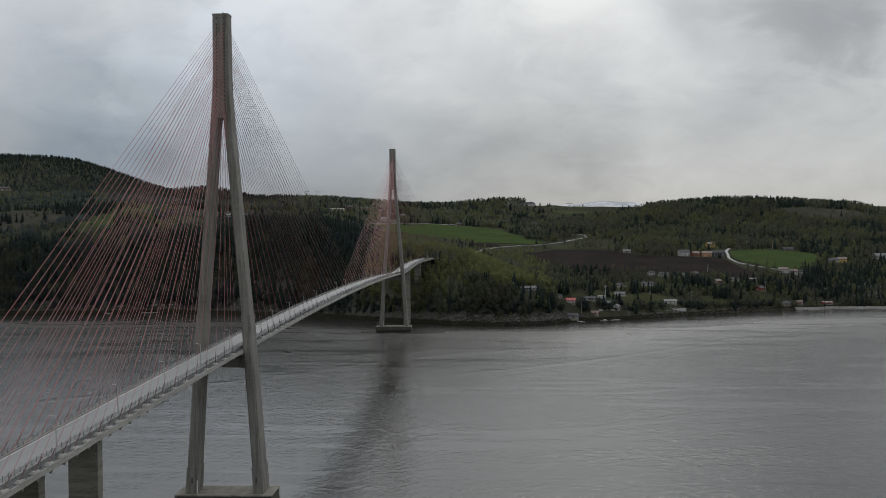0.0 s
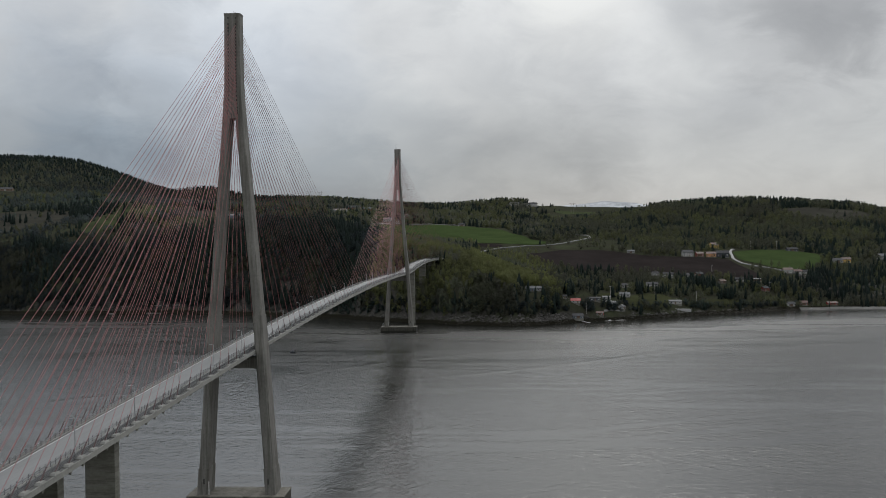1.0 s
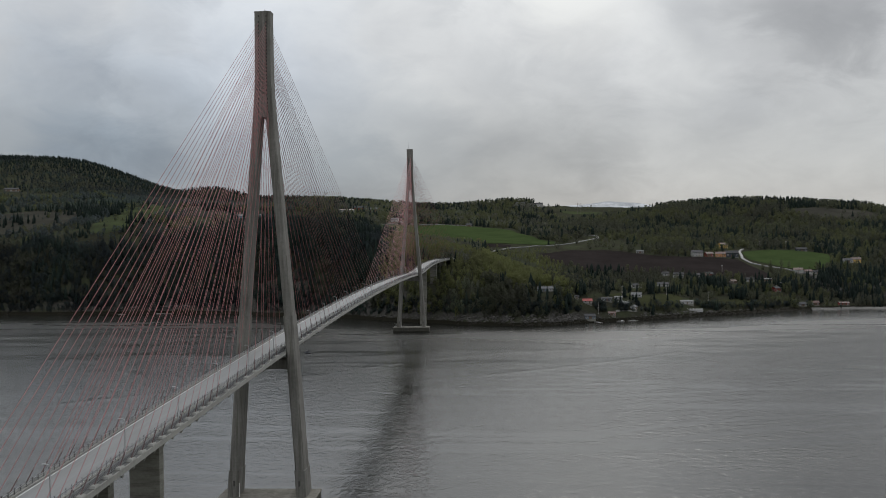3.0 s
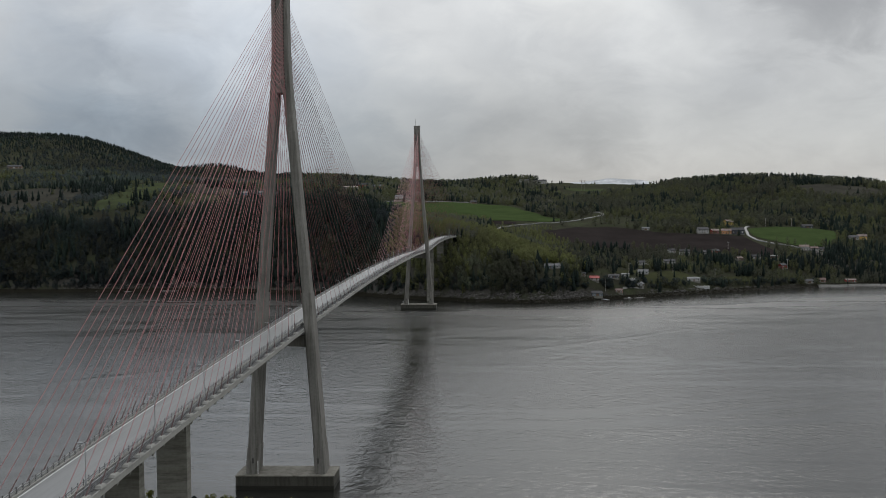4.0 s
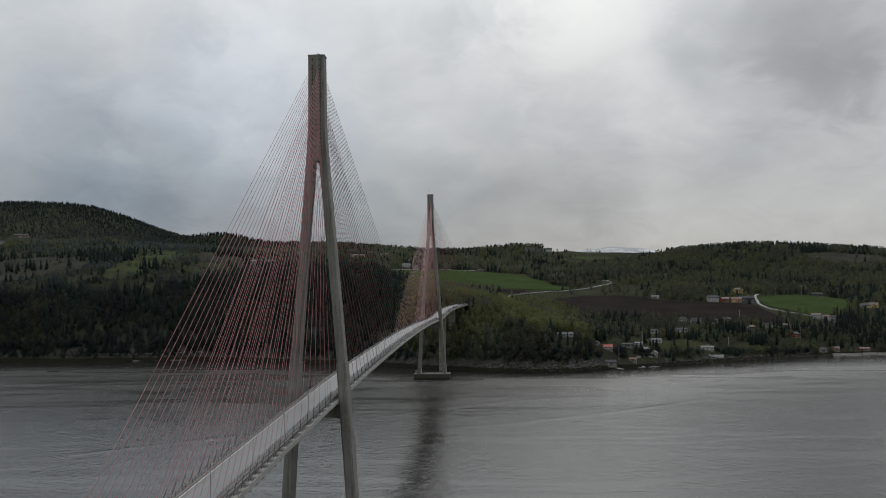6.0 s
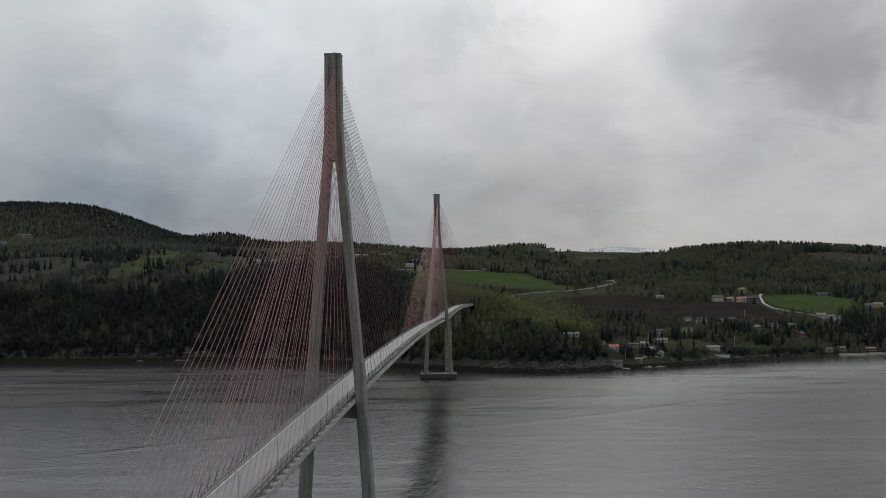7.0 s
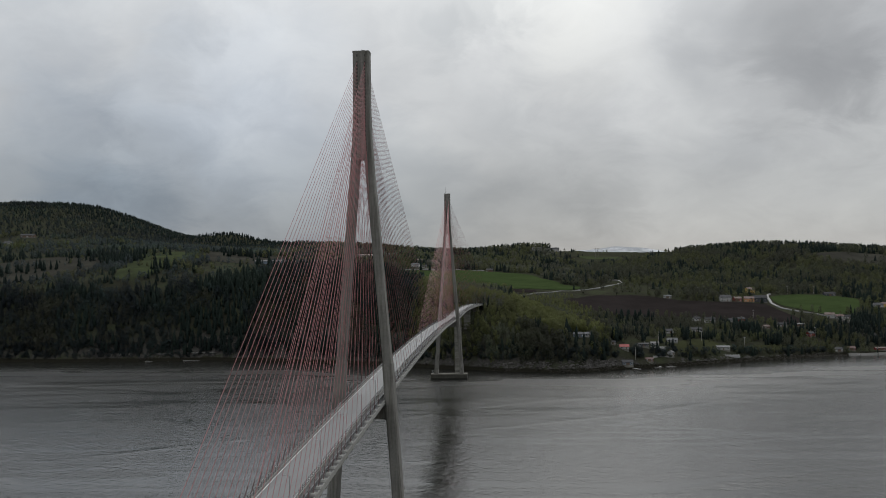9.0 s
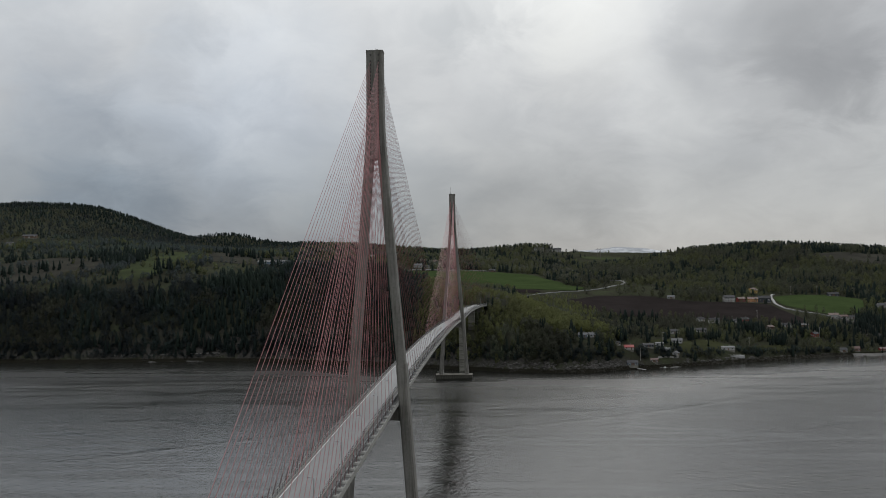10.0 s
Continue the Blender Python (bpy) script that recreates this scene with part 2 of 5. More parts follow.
M_SPRUCE = foliage("spruce_needles", [(0.0, (0.013, 0.019, 0.017)), (0.5, (0.018, 0.027, 0.022)), (1.0, (0.029, 0.040, 0.029))], 0.25)
M_SPRING = foliage("spring_leaves", [(0.0, (0.098, 0.098, 0.053)), (0.35, (0.110, 0.115, 0.055)), (0.7, (0.124, 0.134, 0.056)), (1.0, (0.145, 0.157, 0.058))])
# tone raised above true birch leaf to brighten near crowns that come out dark
M_FRESH = foliage("brightened_birch_leaves", [(0.0, (0.085, 0.094, 0.032)), (1.0, (0.185, 0.192, 0.056))], 0.6)
M_BUD = foliage("olive_buds", [(0.0, (0.092, 0.093, 0.079)), (0.4, (0.103, 0.107, 0.082)), (0.75, (0.109, 0.120, 0.084)), (1.0, (0.122, 0.139, 0.087))])
M_COPSE = foliage("dark_copse_leaves", [(0.0, (0.061, 0.062, 0.049)), (0.4, (0.068, 0.072, 0.052)), (0.75, (0.076, 0.083, 0.053)), (1.0, (0.090, 0.103, 0.057))])
M_OLIVE = foliage("olive_leaves", [(0.0, (0.078, 0.082, 0.046)), (0.4, (0.088, 0.096, 0.048)), (0.75, (0.100, 0.115, 0.050)), (1.0, (0.118, 0.136, 0.054))])
# blue-grey tint stands in for haze over the western hillside
M_HEATH = foliage("hazy_grey_brush", [(0.0, (0.050, 0.060, 0.065)), (0.4, (0.060, 0.073, 0.075)), (0.75, (0.069, 0.090, 0.078)), (1.0, (0.097, 0.128, 0.086))])
# darker, bluer buds for the west; haze is painted into the blue
M_DUSK = foliage("hazy_budding_branches", [(0.0, (0.024, 0.029, 0.033)), (0.4, (0.033, 0.042, 0.044)), (0.75, (0.040, 0.057, 0.053)), (1.0, (0.061, 0.084, 0.065))])


def make_water():
    k = Mat("fjord_water", 0.10, 0, 0.5)
    k.b.inputs["IOR"].default_value = 1.33
    wind = k.noise(1.0, 3, 0.5, 0.4, k.stretch(0.004, 0.013, 1))
    # wave heights in metres: swell, chop and ripples, calmer in the long slicks
    swell = k.noise(1.0, 3, 0.6, 0.4, k.stretch(0.12, 0.10, 1))
    chop = k.noise(1.0, 2, 0.5, 0.3, k.stretch(0.36, 0.30, 1))
    small = k.noise(1.0, 3, 0.6, 0.5, k.stretch(0.95, 1.15, 1))
    slick = k.ramp(k.noise(1.0, 2, 0.5, 0.5, k.stretch(0.0035, 0.021, 1)), [(0.455, 1.0), (0.48, 0.45), (0.50, 0.5), (0.53, 1.0)])
    reach = k.n.new("ShaderNodeSeparateXYZ")
    k.l.new(k.co, reach.inputs[0])
    inshore = k.math("SUBTRACT", reach.outputs[1], k.math("MULTIPLY", k.math("MAXIMUM", k.math("SUBTRACT", reach.outputs[0], 150.0), 0.0), 0.42))
    inshore = k.math("SUBTRACT", inshore, k.math("MINIMUM", k.math("MULTIPLY", k.math("MAXIMUM", k.math("SUBTRACT", -20.0, reach.outputs[0]), 0.0), 0.75), 105.0))
    breeze = k.ramp(k.math("MULTIPLY", inshore, 0.001), [(0.05, 0.10), (0.20, 0.14), (0.40, 0.25), (0.51, 0.31), (0.565, 0.20), (0.60, 0.11)])     # sheltered by the shores, open in mid-fjord
    gusts = k.math("MULTIPLY", k.ramp(wind, [(0.30, 0.6), (0.70, 1.0)]), slick)
    h = k.math("MULTIPLY", k.math("SUBTRACT", small, 0.5), k.math("MULTIPLY", gusts, 0.09))
    h = k.math("ADD", h, k.math("MULTIPLY", k.math("SUBTRACT", chop, 0.5), k.math("MULTIPLY", k.math("ADD", gusts, 0.4), 0.175)))
    h = k.math("ADD", h, k.math("MULTIPLY", swell, 0.14))
    # old wakes crossing the fjord: long low ridges, from x0 to x1 along y = a + b x + c x x
    for a, b, c, x0, x1, wide in ((322.8, 1.125, -0.0040, -60, 190, 6.0), (246.0, 0.430, 0.0015, -20, 330, 5.5), (305.1, 0.830, 0.0, -175, -35, 5.5)):
        x, y = reach.outputs[0], reach.outputs[1]
        off = k.math("SUBTRACT", y, k.math("ADD", k.math("MULTIPLY", x, k.math("ADD", k.math("MULTIPLY", x, c), b)), a))
        off = k.math("DIVIDE", off, wide)
        ridge = k.math("POWER", 2.718, k.math("MULTIPLY", k.math("MULTIPLY", off, off), -1.0))
        ends = k.ramp(k.math("DIVIDE", k.math("SUBTRACT", x, float(x0)), float(x1 - x0)), [(0.0, 0.0), (0.25, 1.0), (0.75, 1.0), (1.0, 0.0)])
        h = k.math("ADD", h, k.math("MULTIPLY", k.math("MULTIPLY", ridge, ends), 0.11))
    k.bump(h, 1.0, 1.0)
    tone = k.ramp(wind, [(0.3, (0.013, 0.0135, 0.012)), (0.7, (0.018, 0.0185, 0.016))])
    return k.done(tone, k.math("MULTIPLY", k.math("MULTIPLY", breeze, k.ramp(wind, [(0.3, 0.9), (0.7, 1.0)])), k.math("ADD", k.math("MULTIPLY", slick, 0.4), 0.6)))


M_WATER = make_water()


def make_ground():
    k = Mat("forest_floor_and_heath", 1.0, 0, 0.0)
    big, mid, fine = k.noise(0.012, 4), k.noise(0.07, 5, 0.65), k.noise(0.6, 4, 0.7)
    col = k.ramp(mid, [(0.30, (0.036, 0.034, 0.027)), (0.48, (0.050, 0.050, 0.035)), (0.60, (0.052, 0.058, 0.035)), (0.8, (0.072, 0.078, 0.043))])
    col = k.mix(0.5, col, k.ramp(big, [(0.35, (0.5, 0.50, 0.50)), (0.65, (0.95, 1.0, 0.98))]), "MULTIPLY")
    col = k.mix(0.6, col, k.ramp(fine, [(0.3, 0.45), (0.7, 1.0)]), "MULTIPLY")
    # bare rock where the slope is steep
    nz = k.n.new("ShaderNodeSeparateXYZ")
    k.l.new(k.n.new("ShaderNodeNewGeometry").outputs["True Normal"], nz.inputs[0])
    rock = k.ramp(k.math("ADD", nz.outputs[2], k.math("MULTIPLY", mid, 0.25)), [(0.66, 1.0), (0.78, 0.0)])
    col = k.mix(rock, col, k.ramp(fine, [(0.3, (0.022, 0.021, 0.019)), (0.7, (0.085, 0.081, 0.074))]))
    z = k.n.new("ShaderNodeSeparateXYZ")
    k.l.new(k.co, z.inputs[0])
    tide = k.ramp(k.math("MULTIPLY", k.math("ADD", z.outputs[2], k.math("MULTIPLY", fine, 1.2)), 0.1), [(0.44, 1.0), (0.52, 0.0)])
    col = k.mix(tide, col, (0.016, 0.015, 0.011))        # wet weed below the tide line
    k.bump(fine, 0.5, 0.6)
    return k.done(col)


M_GROUND = make_ground()


def make_field(name, stops, row, rough=0.95):
    k = Mat(name, rough, 0, 0.0)
    patch, fine = k.noise(0.03, 4, 0.6), k.noise(0.8, 4, 0.7)
    col = k.ramp(patch, stops)
    rows = k.noise(1.0, 3, 0.6, 0.0, k.stretch(0.03, row, 1))
    col = k.mix(0.35, col, k.ramp(rows, [(0.35, 0.6), (0.65, 1.0)]), "MULTIPLY")
    col = k.mix(0.4, col, k.ramp(fine, [(0.3, 0.55), (0.7, 1.0)]), "MULTIPLY")
    k.bump(fine, 0.4, 0.3)
    return k.done(col)


M_GRASS = make_field("young_grass", [(0.3, (0.036, 0.053, 0.021)), (0.7, (0.049, 0.070, 0.027))], 0.35)
M_SOIL = make_field("ploughed_soil", [(0.3, (0.021, 0.018, 0.017)), (0.7, (0.031, 0.026, 0.025))], 0.5)
M_MEADOW = make_field("rough_meadow", [(0.3, (0.038, 0.044, 0.027)), (0.7, (0.062, 0.076, 0.036))], 0.1)
M_BRUSH = make_field("brown_felled_heath", [(0.3, (0.035, 0.034, 0.029)), (0.7, (0.057, 0.055, 0.045))], 0.1)
M_LAWN = make_field("rough_olive_grass", [(0.3, (0.034, 0.036, 0.020)), (0.7, (0.052, 0.056, 0.028))], 0.1)


def make_rock(name, pale):
    k = Mat(name, 0.85, 0, 0.3)
    fine, big = k.noise(1.4, 6, 0.7), k.noise(0.08, 3)
    col = k.ramp(fine, [(q, tuple(c * pale for c in tone)) for q, tone in ((0.3, (0.030, 0.028, 0.026)), (0.55, (0.085, 0.080, 0.074)), (0.75, (0.17, 0.162, 0.154)))])
    col = k.mix(0.6, col, k.ramp(big, [(0.35, 0.35), (0.65, 1.0)]), "MULTIPLY")
    # dark weed below the tide line
    z = k.n.new("ShaderNodeSeparateXYZ")
    k.l.new(k.co, z.inputs[0])
    tide = k.ramp(k.math("MULTIPLY", k.math("ADD", z.outputs[2], k.math("MULTIPLY", fine, 1.2)), 0.1), [(0.44, 1.0), (0.52, 0.0)])
    col = k.mix(tide, col, (0.020, 0.018, 0.012))
    k.bump(fine, 0.6, 0.3)
    return k.done(col)


M_ROCK = make_rock("shore_rock", 1.0)
M_CLIFF = make_rock("pale_cliff_rock", 1.2)
M_SHINGLE = make_field("pale_shingle", [(0.3, (0.120, 0.117, 0.111)), (0.7, (0.204, 0.198, 0.186))], 0.2)


def make_fell():
    k = Mat("snow_streaked_fell", 0.9, 0, 0.2)
    s = k.noise(1.0, 6, 0.75, 0.4, k.stretch(0.009, 0.004, 0.03))
    return k.done(k.ramp(s, [(0.42, (0.36, 0.37, 0.385)), (0.60, (0.62, 0.63, 0.64))]))


M_FELL = make_fell()

# ---- builders ----
def part(name, bm, material, parent=None, label=""):
    """One bmesh as one mesh object, under a thing or a part."""
    me = bm
    if isinstance(bm, bmesh.types.BMesh):
        me = bpy.data.meshes.new(name)
        bm.to_mesh(me)
        bm.free()
    if material is not None and not me.materials:
        me.materials.append(material)
    ob = new(name, me)
    ob.parent = parent
    if label:
        tagged(ob, label)
    return ob


def box(bm, x0, x1, y0, y1, z0, z1):
    v = [bm.verts.new(p) for p in ((x0, y0, z0), (x1, y0, z0), (x1, y1, z0), (x0, y1, z0), (x0, y0, z1), (x1, y0, z1), (x1, y1, z1), (x0, y1, z1))]
    for f in ((3, 2, 1, 0), (4, 5, 6, 7), (0, 1, 5, 4), (1, 2, 6, 5), (2, 3, 7, 6), (3, 0, 4, 7)):
        bm.faces.new([v[i] for i in f])
    return bm


def boxes(*sizes):
    bm = bmesh.new()
    for s in sizes:
        box(bm, *s)
    return bm


def loft(bm, rings, caps=True):
    """Skin between rings of equally many points."""
    vs = [[bm.verts.new(p) for p in r] for r in rings]
    n = len(vs[0])
    for a, b in zip(vs, vs[1:]):
        for i in range(n):
            bm.faces.new((a[i], a[(i + 1) % n], b[(i + 1) % n], b[i]))
    if caps:
        bm.faces.new(vs[0][::-1])
        bm.faces.new(vs[-1])
    return bm


def tube(bm, a, b, ra, rb, n=6):
    a, b = Vector(a), Vector(b)
    w = (b - a).normalized()
    u = w.orthogonal().normalized()
    v = w.cross(u)
    ring = lambda c, r: [c + (u * math.cos(t * math.tau / n) + v * math.sin(t * math.tau / n)) * r for t in range(n)]
    return loft(bm, [ring(a, ra), ring(b, rb)])


def tri_mesh(name, verts, tris, tint=None, lean=None):
    """A mesh from arrays of corners and triangles, with one tint value and one outward direction a corner."""
    me = bpy.data.meshes.new(name)
    me.vertices.add(len(verts))
    me.vertices.foreach_set("co", np.ascontiguousarray(verts, dtype=np.float32).ravel())
    me.loops.add(len(tris) * 3)
    me.loops.foreach_set("vertex_index", np.ascontiguousarray(tris, dtype=np.int32).ravel())
    me.polygons.add(len(tris))
    me.polygons.foreach_set("loop_start", np.arange(0, len(tris) * 3, 3, dtype=np.int32))
    me.update(calc_edges=True)
    if tint is not None:
        me.attributes.new("tint", "FLOAT", "POINT").data.foreach_set("value", np.ascontiguousarray(tint, dtype=np.float32))
    if lean is not None:
        lean = lean / np.maximum(np.linalg.norm(lean, axis=1, keepdims=True), 1e-6)
        me.attributes.new("lean", "FLOAT_VECTOR", "POINT").data.foreach_set("vector", np.ascontiguousarray(lean, dtype=np.float32).ravel())
    return me


# ---- relief ----
WATER = 1.2
SHORE_X = (-1500, -700, -490, -430, -366, -320, -263, -226, -148, -100, -63, -28, 0, 20, 50, 96, 122, 149, 181, 222, 262, 327, 385, 440, 493, 620, 900, 1600)
SHORE_Y = (790, 745, 734, 730, 729, 730, 734, 728, 700, 680, 660, 638, 618, 604, 587, 572, 586, 605, 615, 643, 660, 703, 729, 740, 745, 758, 838, 888)
STEEP_X, STEEP_M = (-500, -200, -60, 0, 60, 130, 170, 300, 500), (46, 48, 62, 46, 36, 34, 30, 32, 45)
BENCH_X, BENCH_M = (-400, -100, 0, 60, 140, 180, 270, 330, 500), (3, 4, 8, 12, 17, 17, 16, 9, 5)
# heights of the hills, west to east, in rows from the far shore inland
RELIEF = np.array([
    [25, 26, 31, 40, 40, 25, 11, -9, -33, -49, -57],
    [49, 50, 51, 67, 100, 65, 27, 2, -22, -34, -33],
    [74, 81, 89, 90, 122, 68, 25, 24, 23, 4, -1],
    [100, 107, 112, 112, 77, 57, 68, 60, 53, 50, 43],
    [123, 130, 133, 129, 104, 96, 82, 76, 67, 69, 78],
    [158, 141, 151, 125, 132, 101, 79, 128, 137, 117, 105],
    [234, 231, 176, 130, 152, 124, 146, 142, 140, 129, 116],
    [260, 319, 263, 183, 171, 140, 148, 133, 122, 116, 110],
    [160, 175, 175, 151, 108, 88, 91, 93, 92, 93, 95],
])
KNOLLS = [(-900, 2050, 130, 13), (-655, 1990, 110, -18), (-575, 1960, 80, 24), (-720, 2130, 90, -9), (300, 1800, 130, -22), (400, 1700, 90, -12), (360, 1620, 70, -6), (-400, 1900, 60, 7), (-474, 1900, 50, -7), (121, 1800, 90, 11), (250, 1560, 90, -5), (-375, 850, 60, 9), (53, 715, 60, 7), (130, 760, 45, -7)]


def spline(t):
    t = np.abs(t)
    return np.where(t < 1, 2 / 3 - t * t + t ** 3 / 2, np.where(t < 2, (2 - t) ** 3 / 6, 0))


def value_noise(x, y, size, seed):
    """Smooth random numbers in -1..1 over the plan, one a cell of that many metres."""
    table = np.random.default_rng(seed).uniform(-1, 1, (64, 64))
    gx, gy = x / size + 1000, y / size + 1000
    ix, iy = np.floor(gx).astype(int), np.floor(gy).astype(int)
    fx, fy = gx - ix, gy - iy
    fx, fy = fx * fx * (3 - 2 * fx), fy * fy * (3 - 2 * fy)
    at = lambda i, j: table[i % 64, j % 64]
    return (at(ix, iy) * (1 - fx) + at(ix + 1, iy) * fx) * (1 - fy) + (at(ix, iy + 1) * (1 - fx) + at(ix + 1, iy + 1) * fx) * fy


def shore_y(x):
    return np.interp(x, SHORE_X, SHORE_Y) + value_noise(x, x * 0, 23, 5) * 3.5 + value_noise(x, x * 0, 7, 6) * 1.5


def height(x, y):
    x, y = np.asarray(x, float), np.asarray(y, float)
    d = np.maximum(y + 300, 700)
    u = np.clip(((x - 50) / d + 0.6) / 0.11, -0.5, 10.5)
    v = np.clip(np.log(d / 880) / 0.155 + 0.5, -0.5, 8.5)
    wu, wv = np.stack([spline(u - i) for i in range(11)], -1), np.stack([spline(v - i) for i in range(9)], -1)
    h = np.einsum("...i,...j,ji->...", wu / wu.sum(-1, keepdims=True), wv / wv.sum(-1, keepdims=True), RELIEF)
    for a, b, r, k in KNOLLS:
        h = h + k * np.exp(-((x - a) ** 2 + (y - b) ** 2) / r ** 2)
    off = y - shore_y(x)
    far = np.maximum(off, 0)
    h = h * (1 - np.exp(-far / np.interp(x, STEEP_X, STEEP_M))) + np.interp(x, BENCH_X, BENCH_M) * (1 - np.exp(-far / 14)) * np.exp(-(far / 110) ** 2)
    h = h + np.clip(far / 60, 0, 1) * (value_noise(x, y, 45, 1) * 1.6 + value_noise(x, y, 14, 2) * 0.6)
    h = WATER + np.where(off > 0, h, np.maximum(off * 0.45, -14))
    near = -66 - y + value_noise(x, y, 20, 3) * 4           # the camera's own shore
    return np.where(y < 250, WATER + np.where(near > 0, 55 * (1 - np.exp(-near / 120)), np.maximum(near * 0.4, -14)), h)


def axis(*runs):
    return np.concatenate([np.arange(a, b, s) for a, b, s in runs])


def make_sheet(name, xs, ys, z, material):
    gx, gy = np.meshgrid(xs, ys)
    verts = np.stack([gx, gy, z(gx, gy)], -1).reshape(-1, 3)
    i = (np.arange(len(ys) - 1)[:, None] * len(xs) + np.arange(len(xs) - 1)[None]).ravel()
    tris = np.concatenate([np.stack([i, i + 1, i + len(xs) + 1], -1), np.stack([i, i + len(xs) + 1, i + len(xs)], -1)])
    me = tri_mesh(name, verts, tris)
    me.polygons.foreach_set("use_smooth", np.ones(len(tris), dtype=bool))
    return part(name, me, material)


ground = make_sheet("ground", axis((-4400, -1600, 200), (-1600, -560, 22), (-560, 600, 6), (600, 1500, 22), (1500, 4401, 200)),
                    axis((-1200, -320, 80), (-320, -40, 8), (-40, 540, 60), (540, 1000, 6), (1000, 1500, 10), (1500, 2500, 22), (2500, 4401, 190)), height, M_GROUND)
tagged(ground, "wooded hills and heath round a fjord", "ground", kind="structure")
water = make_sheet("water", axis((-4400, 4401, 400)), np.array([-130.0, 200, 500, 1000, 4400]), lambda x, y: x * 0 + WATER, M_WATER)
tagged(water, "grey rippled fjord water under an overcast sky", "water", kind="structure")
fell = make_sheet("backdrop", axis((-300, 1500, 30)), np.array([4300.0, 4420, 4500, 4600]),
                  lambda x, y: np.where(y < 4350, 0, np.where(y < 4450, 110, 206) + 14 * value_noise(x, y, 150, 8) + 5 * value_noise(x, y, 40, 9) - np.abs(x - 620) * 0.05), M_FELL)
tagged(fell, "distant fell with streaks of snow", "mountain", kind="structure")


# ---- fields, clearings and lanes, draped on the hills ----
def inside(x, y, poly):
    hit = np.zeros(np.shape(x), bool)
    for (xa, ya), (xb, yb) in zip(poly, poly[1:] + poly[:1]):
        if ya != yb:
            hit ^= ((ya > y) != (yb > y)) & (x < (xb - xa) * (y - ya) / (yb - ya) + xa)
    return hit


def smooth_loop(poly, rounds=2):
    for _ in range(rounds):
        poly = [q for (xa, ya), (xb, yb) in zip(poly, poly[1:] + poly[:1]) for q in ((xa * 0.75 + xb * 0.25, ya * 0.75 + yb * 0.25), (xa * 0.25 + xb * 0.75, ya * 0.25 + yb * 0.75))]
    return poly


GREEN_WEST = smooth_loop([(-112, 1160), (-87, 1194), (-29, 1235), (21, 1320), (70, 1273), (113, 1146), (140, 1062), (166, 1066), (136, 1020), (99, 1010), (48, 1026), (-13, 1054), (-59, 1062)])
SOIL_WEST = smooth_loop([(-62, 1056), (-12, 1046), (47, 1018), (95, 1000), (88, 972), (33, 990), (-18, 997)])
SOIL_EAST = smooth_loop([(110, 930), (161, 968), (212, 982), (251, 960), (304, 949), (367, 952), (373, 928), (381, 896), (389, 866), (375, 844), (330, 836), (281, 838), (241, 856), (190, 860), (150, 872)])
GREEN_EAST = smooth_loop([(390, 1014), (444, 1032), (484, 1022), (502, 1008), (480, 941), (456, 908), (421, 906), (399, 922), (384, 942), (386, 976)])
MEADOW_HILL = smooth_loop([(-400, 845), (-418, 925), (-438, 1021), (-470, 1098), (-430, 1180), (-380, 1100), (-370, 980), (-345, 880), (-350, 845), (-380, 824), (-400, 830)])
RIDGE_FIELD = smooth_loop([(200, 1700), (280, 1690), (380, 1640), (385, 1560), (290, 1560), (205, 1600)])
VERGE = smooth_loop([(50, 960), (95, 915), (165, 960), (215, 978), (262, 985), (262, 1090), (235, 1100), (215, 1085), (190, 1050), (150, 1015), (100, 990)])
FELLED = smooth_loop([(540, 1400), (634, 1470), (720, 1440), (690, 1330), (600, 1320)])
FELLED_WEST = smooth_loop([(-640, 880), (-660, 1010), (-560, 1100), (-470, 1010), (-450, 900), (-520, 860)])
FELLED_HILL = smooth_loop([(-400, 1180), (-330, 1300), (-210, 1260), (-180, 1080), (-240, 960), (-330, 960)])


LAWNS = [smooth_loop([(203, 655), (222, 690), (240, 712), (258, 700), (246, 668), (236, 656), (220, 648), (206, 644)]),
         smooth_loop([(262, 676), (288, 709), (322, 732), (350, 745), (346, 732), (318, 714), (290, 694), (270, 680)]),
         smooth_loop([(170, 650), (192, 668), (205, 690), (214, 700), (204, 668), (190, 650)]),
         smooth_loop([(225, 745), (262, 752), (290, 770), (330, 782), (318, 760), (270, 738), (236, 730)])]


def drape(name, poly, material, label, category, step, up=0.35):
    xs, ys = [p[0] for p in poly], [p[1] for p in poly]
    bm = bmesh.new()
    face = bm.faces.new([bm.verts.new((x, y, 0)) for x, y in poly])
    for lo, hi, co in ((min(xs), max(xs), 0), (min(ys), max(ys), 1)):
        for c in np.arange(lo + step, hi, step):
            at, no = [0, 0, 0], [0, 0, 0]
            at[co], no[co] = float(c), 1
            bmesh.ops.bisect_plane(bm, geom=bm.verts[:] + bm.edges[:] + bm.faces[:], plane_co=at, plane_no=no)
    bm.normal_update()
    if sum(f.normal.z for f in bm.faces) < 0:
        bmesh.ops.reverse_faces(bm, faces=bm.faces[:])
    zs = height(np.array([v.co.x for v in bm.verts]), np.array([v.co.y for v in bm.verts]))
    for v, z in zip(bm.verts, zs):
        v.co.z = z + up
    return tagged(part(name, bm, material), label, category, kind="structure")


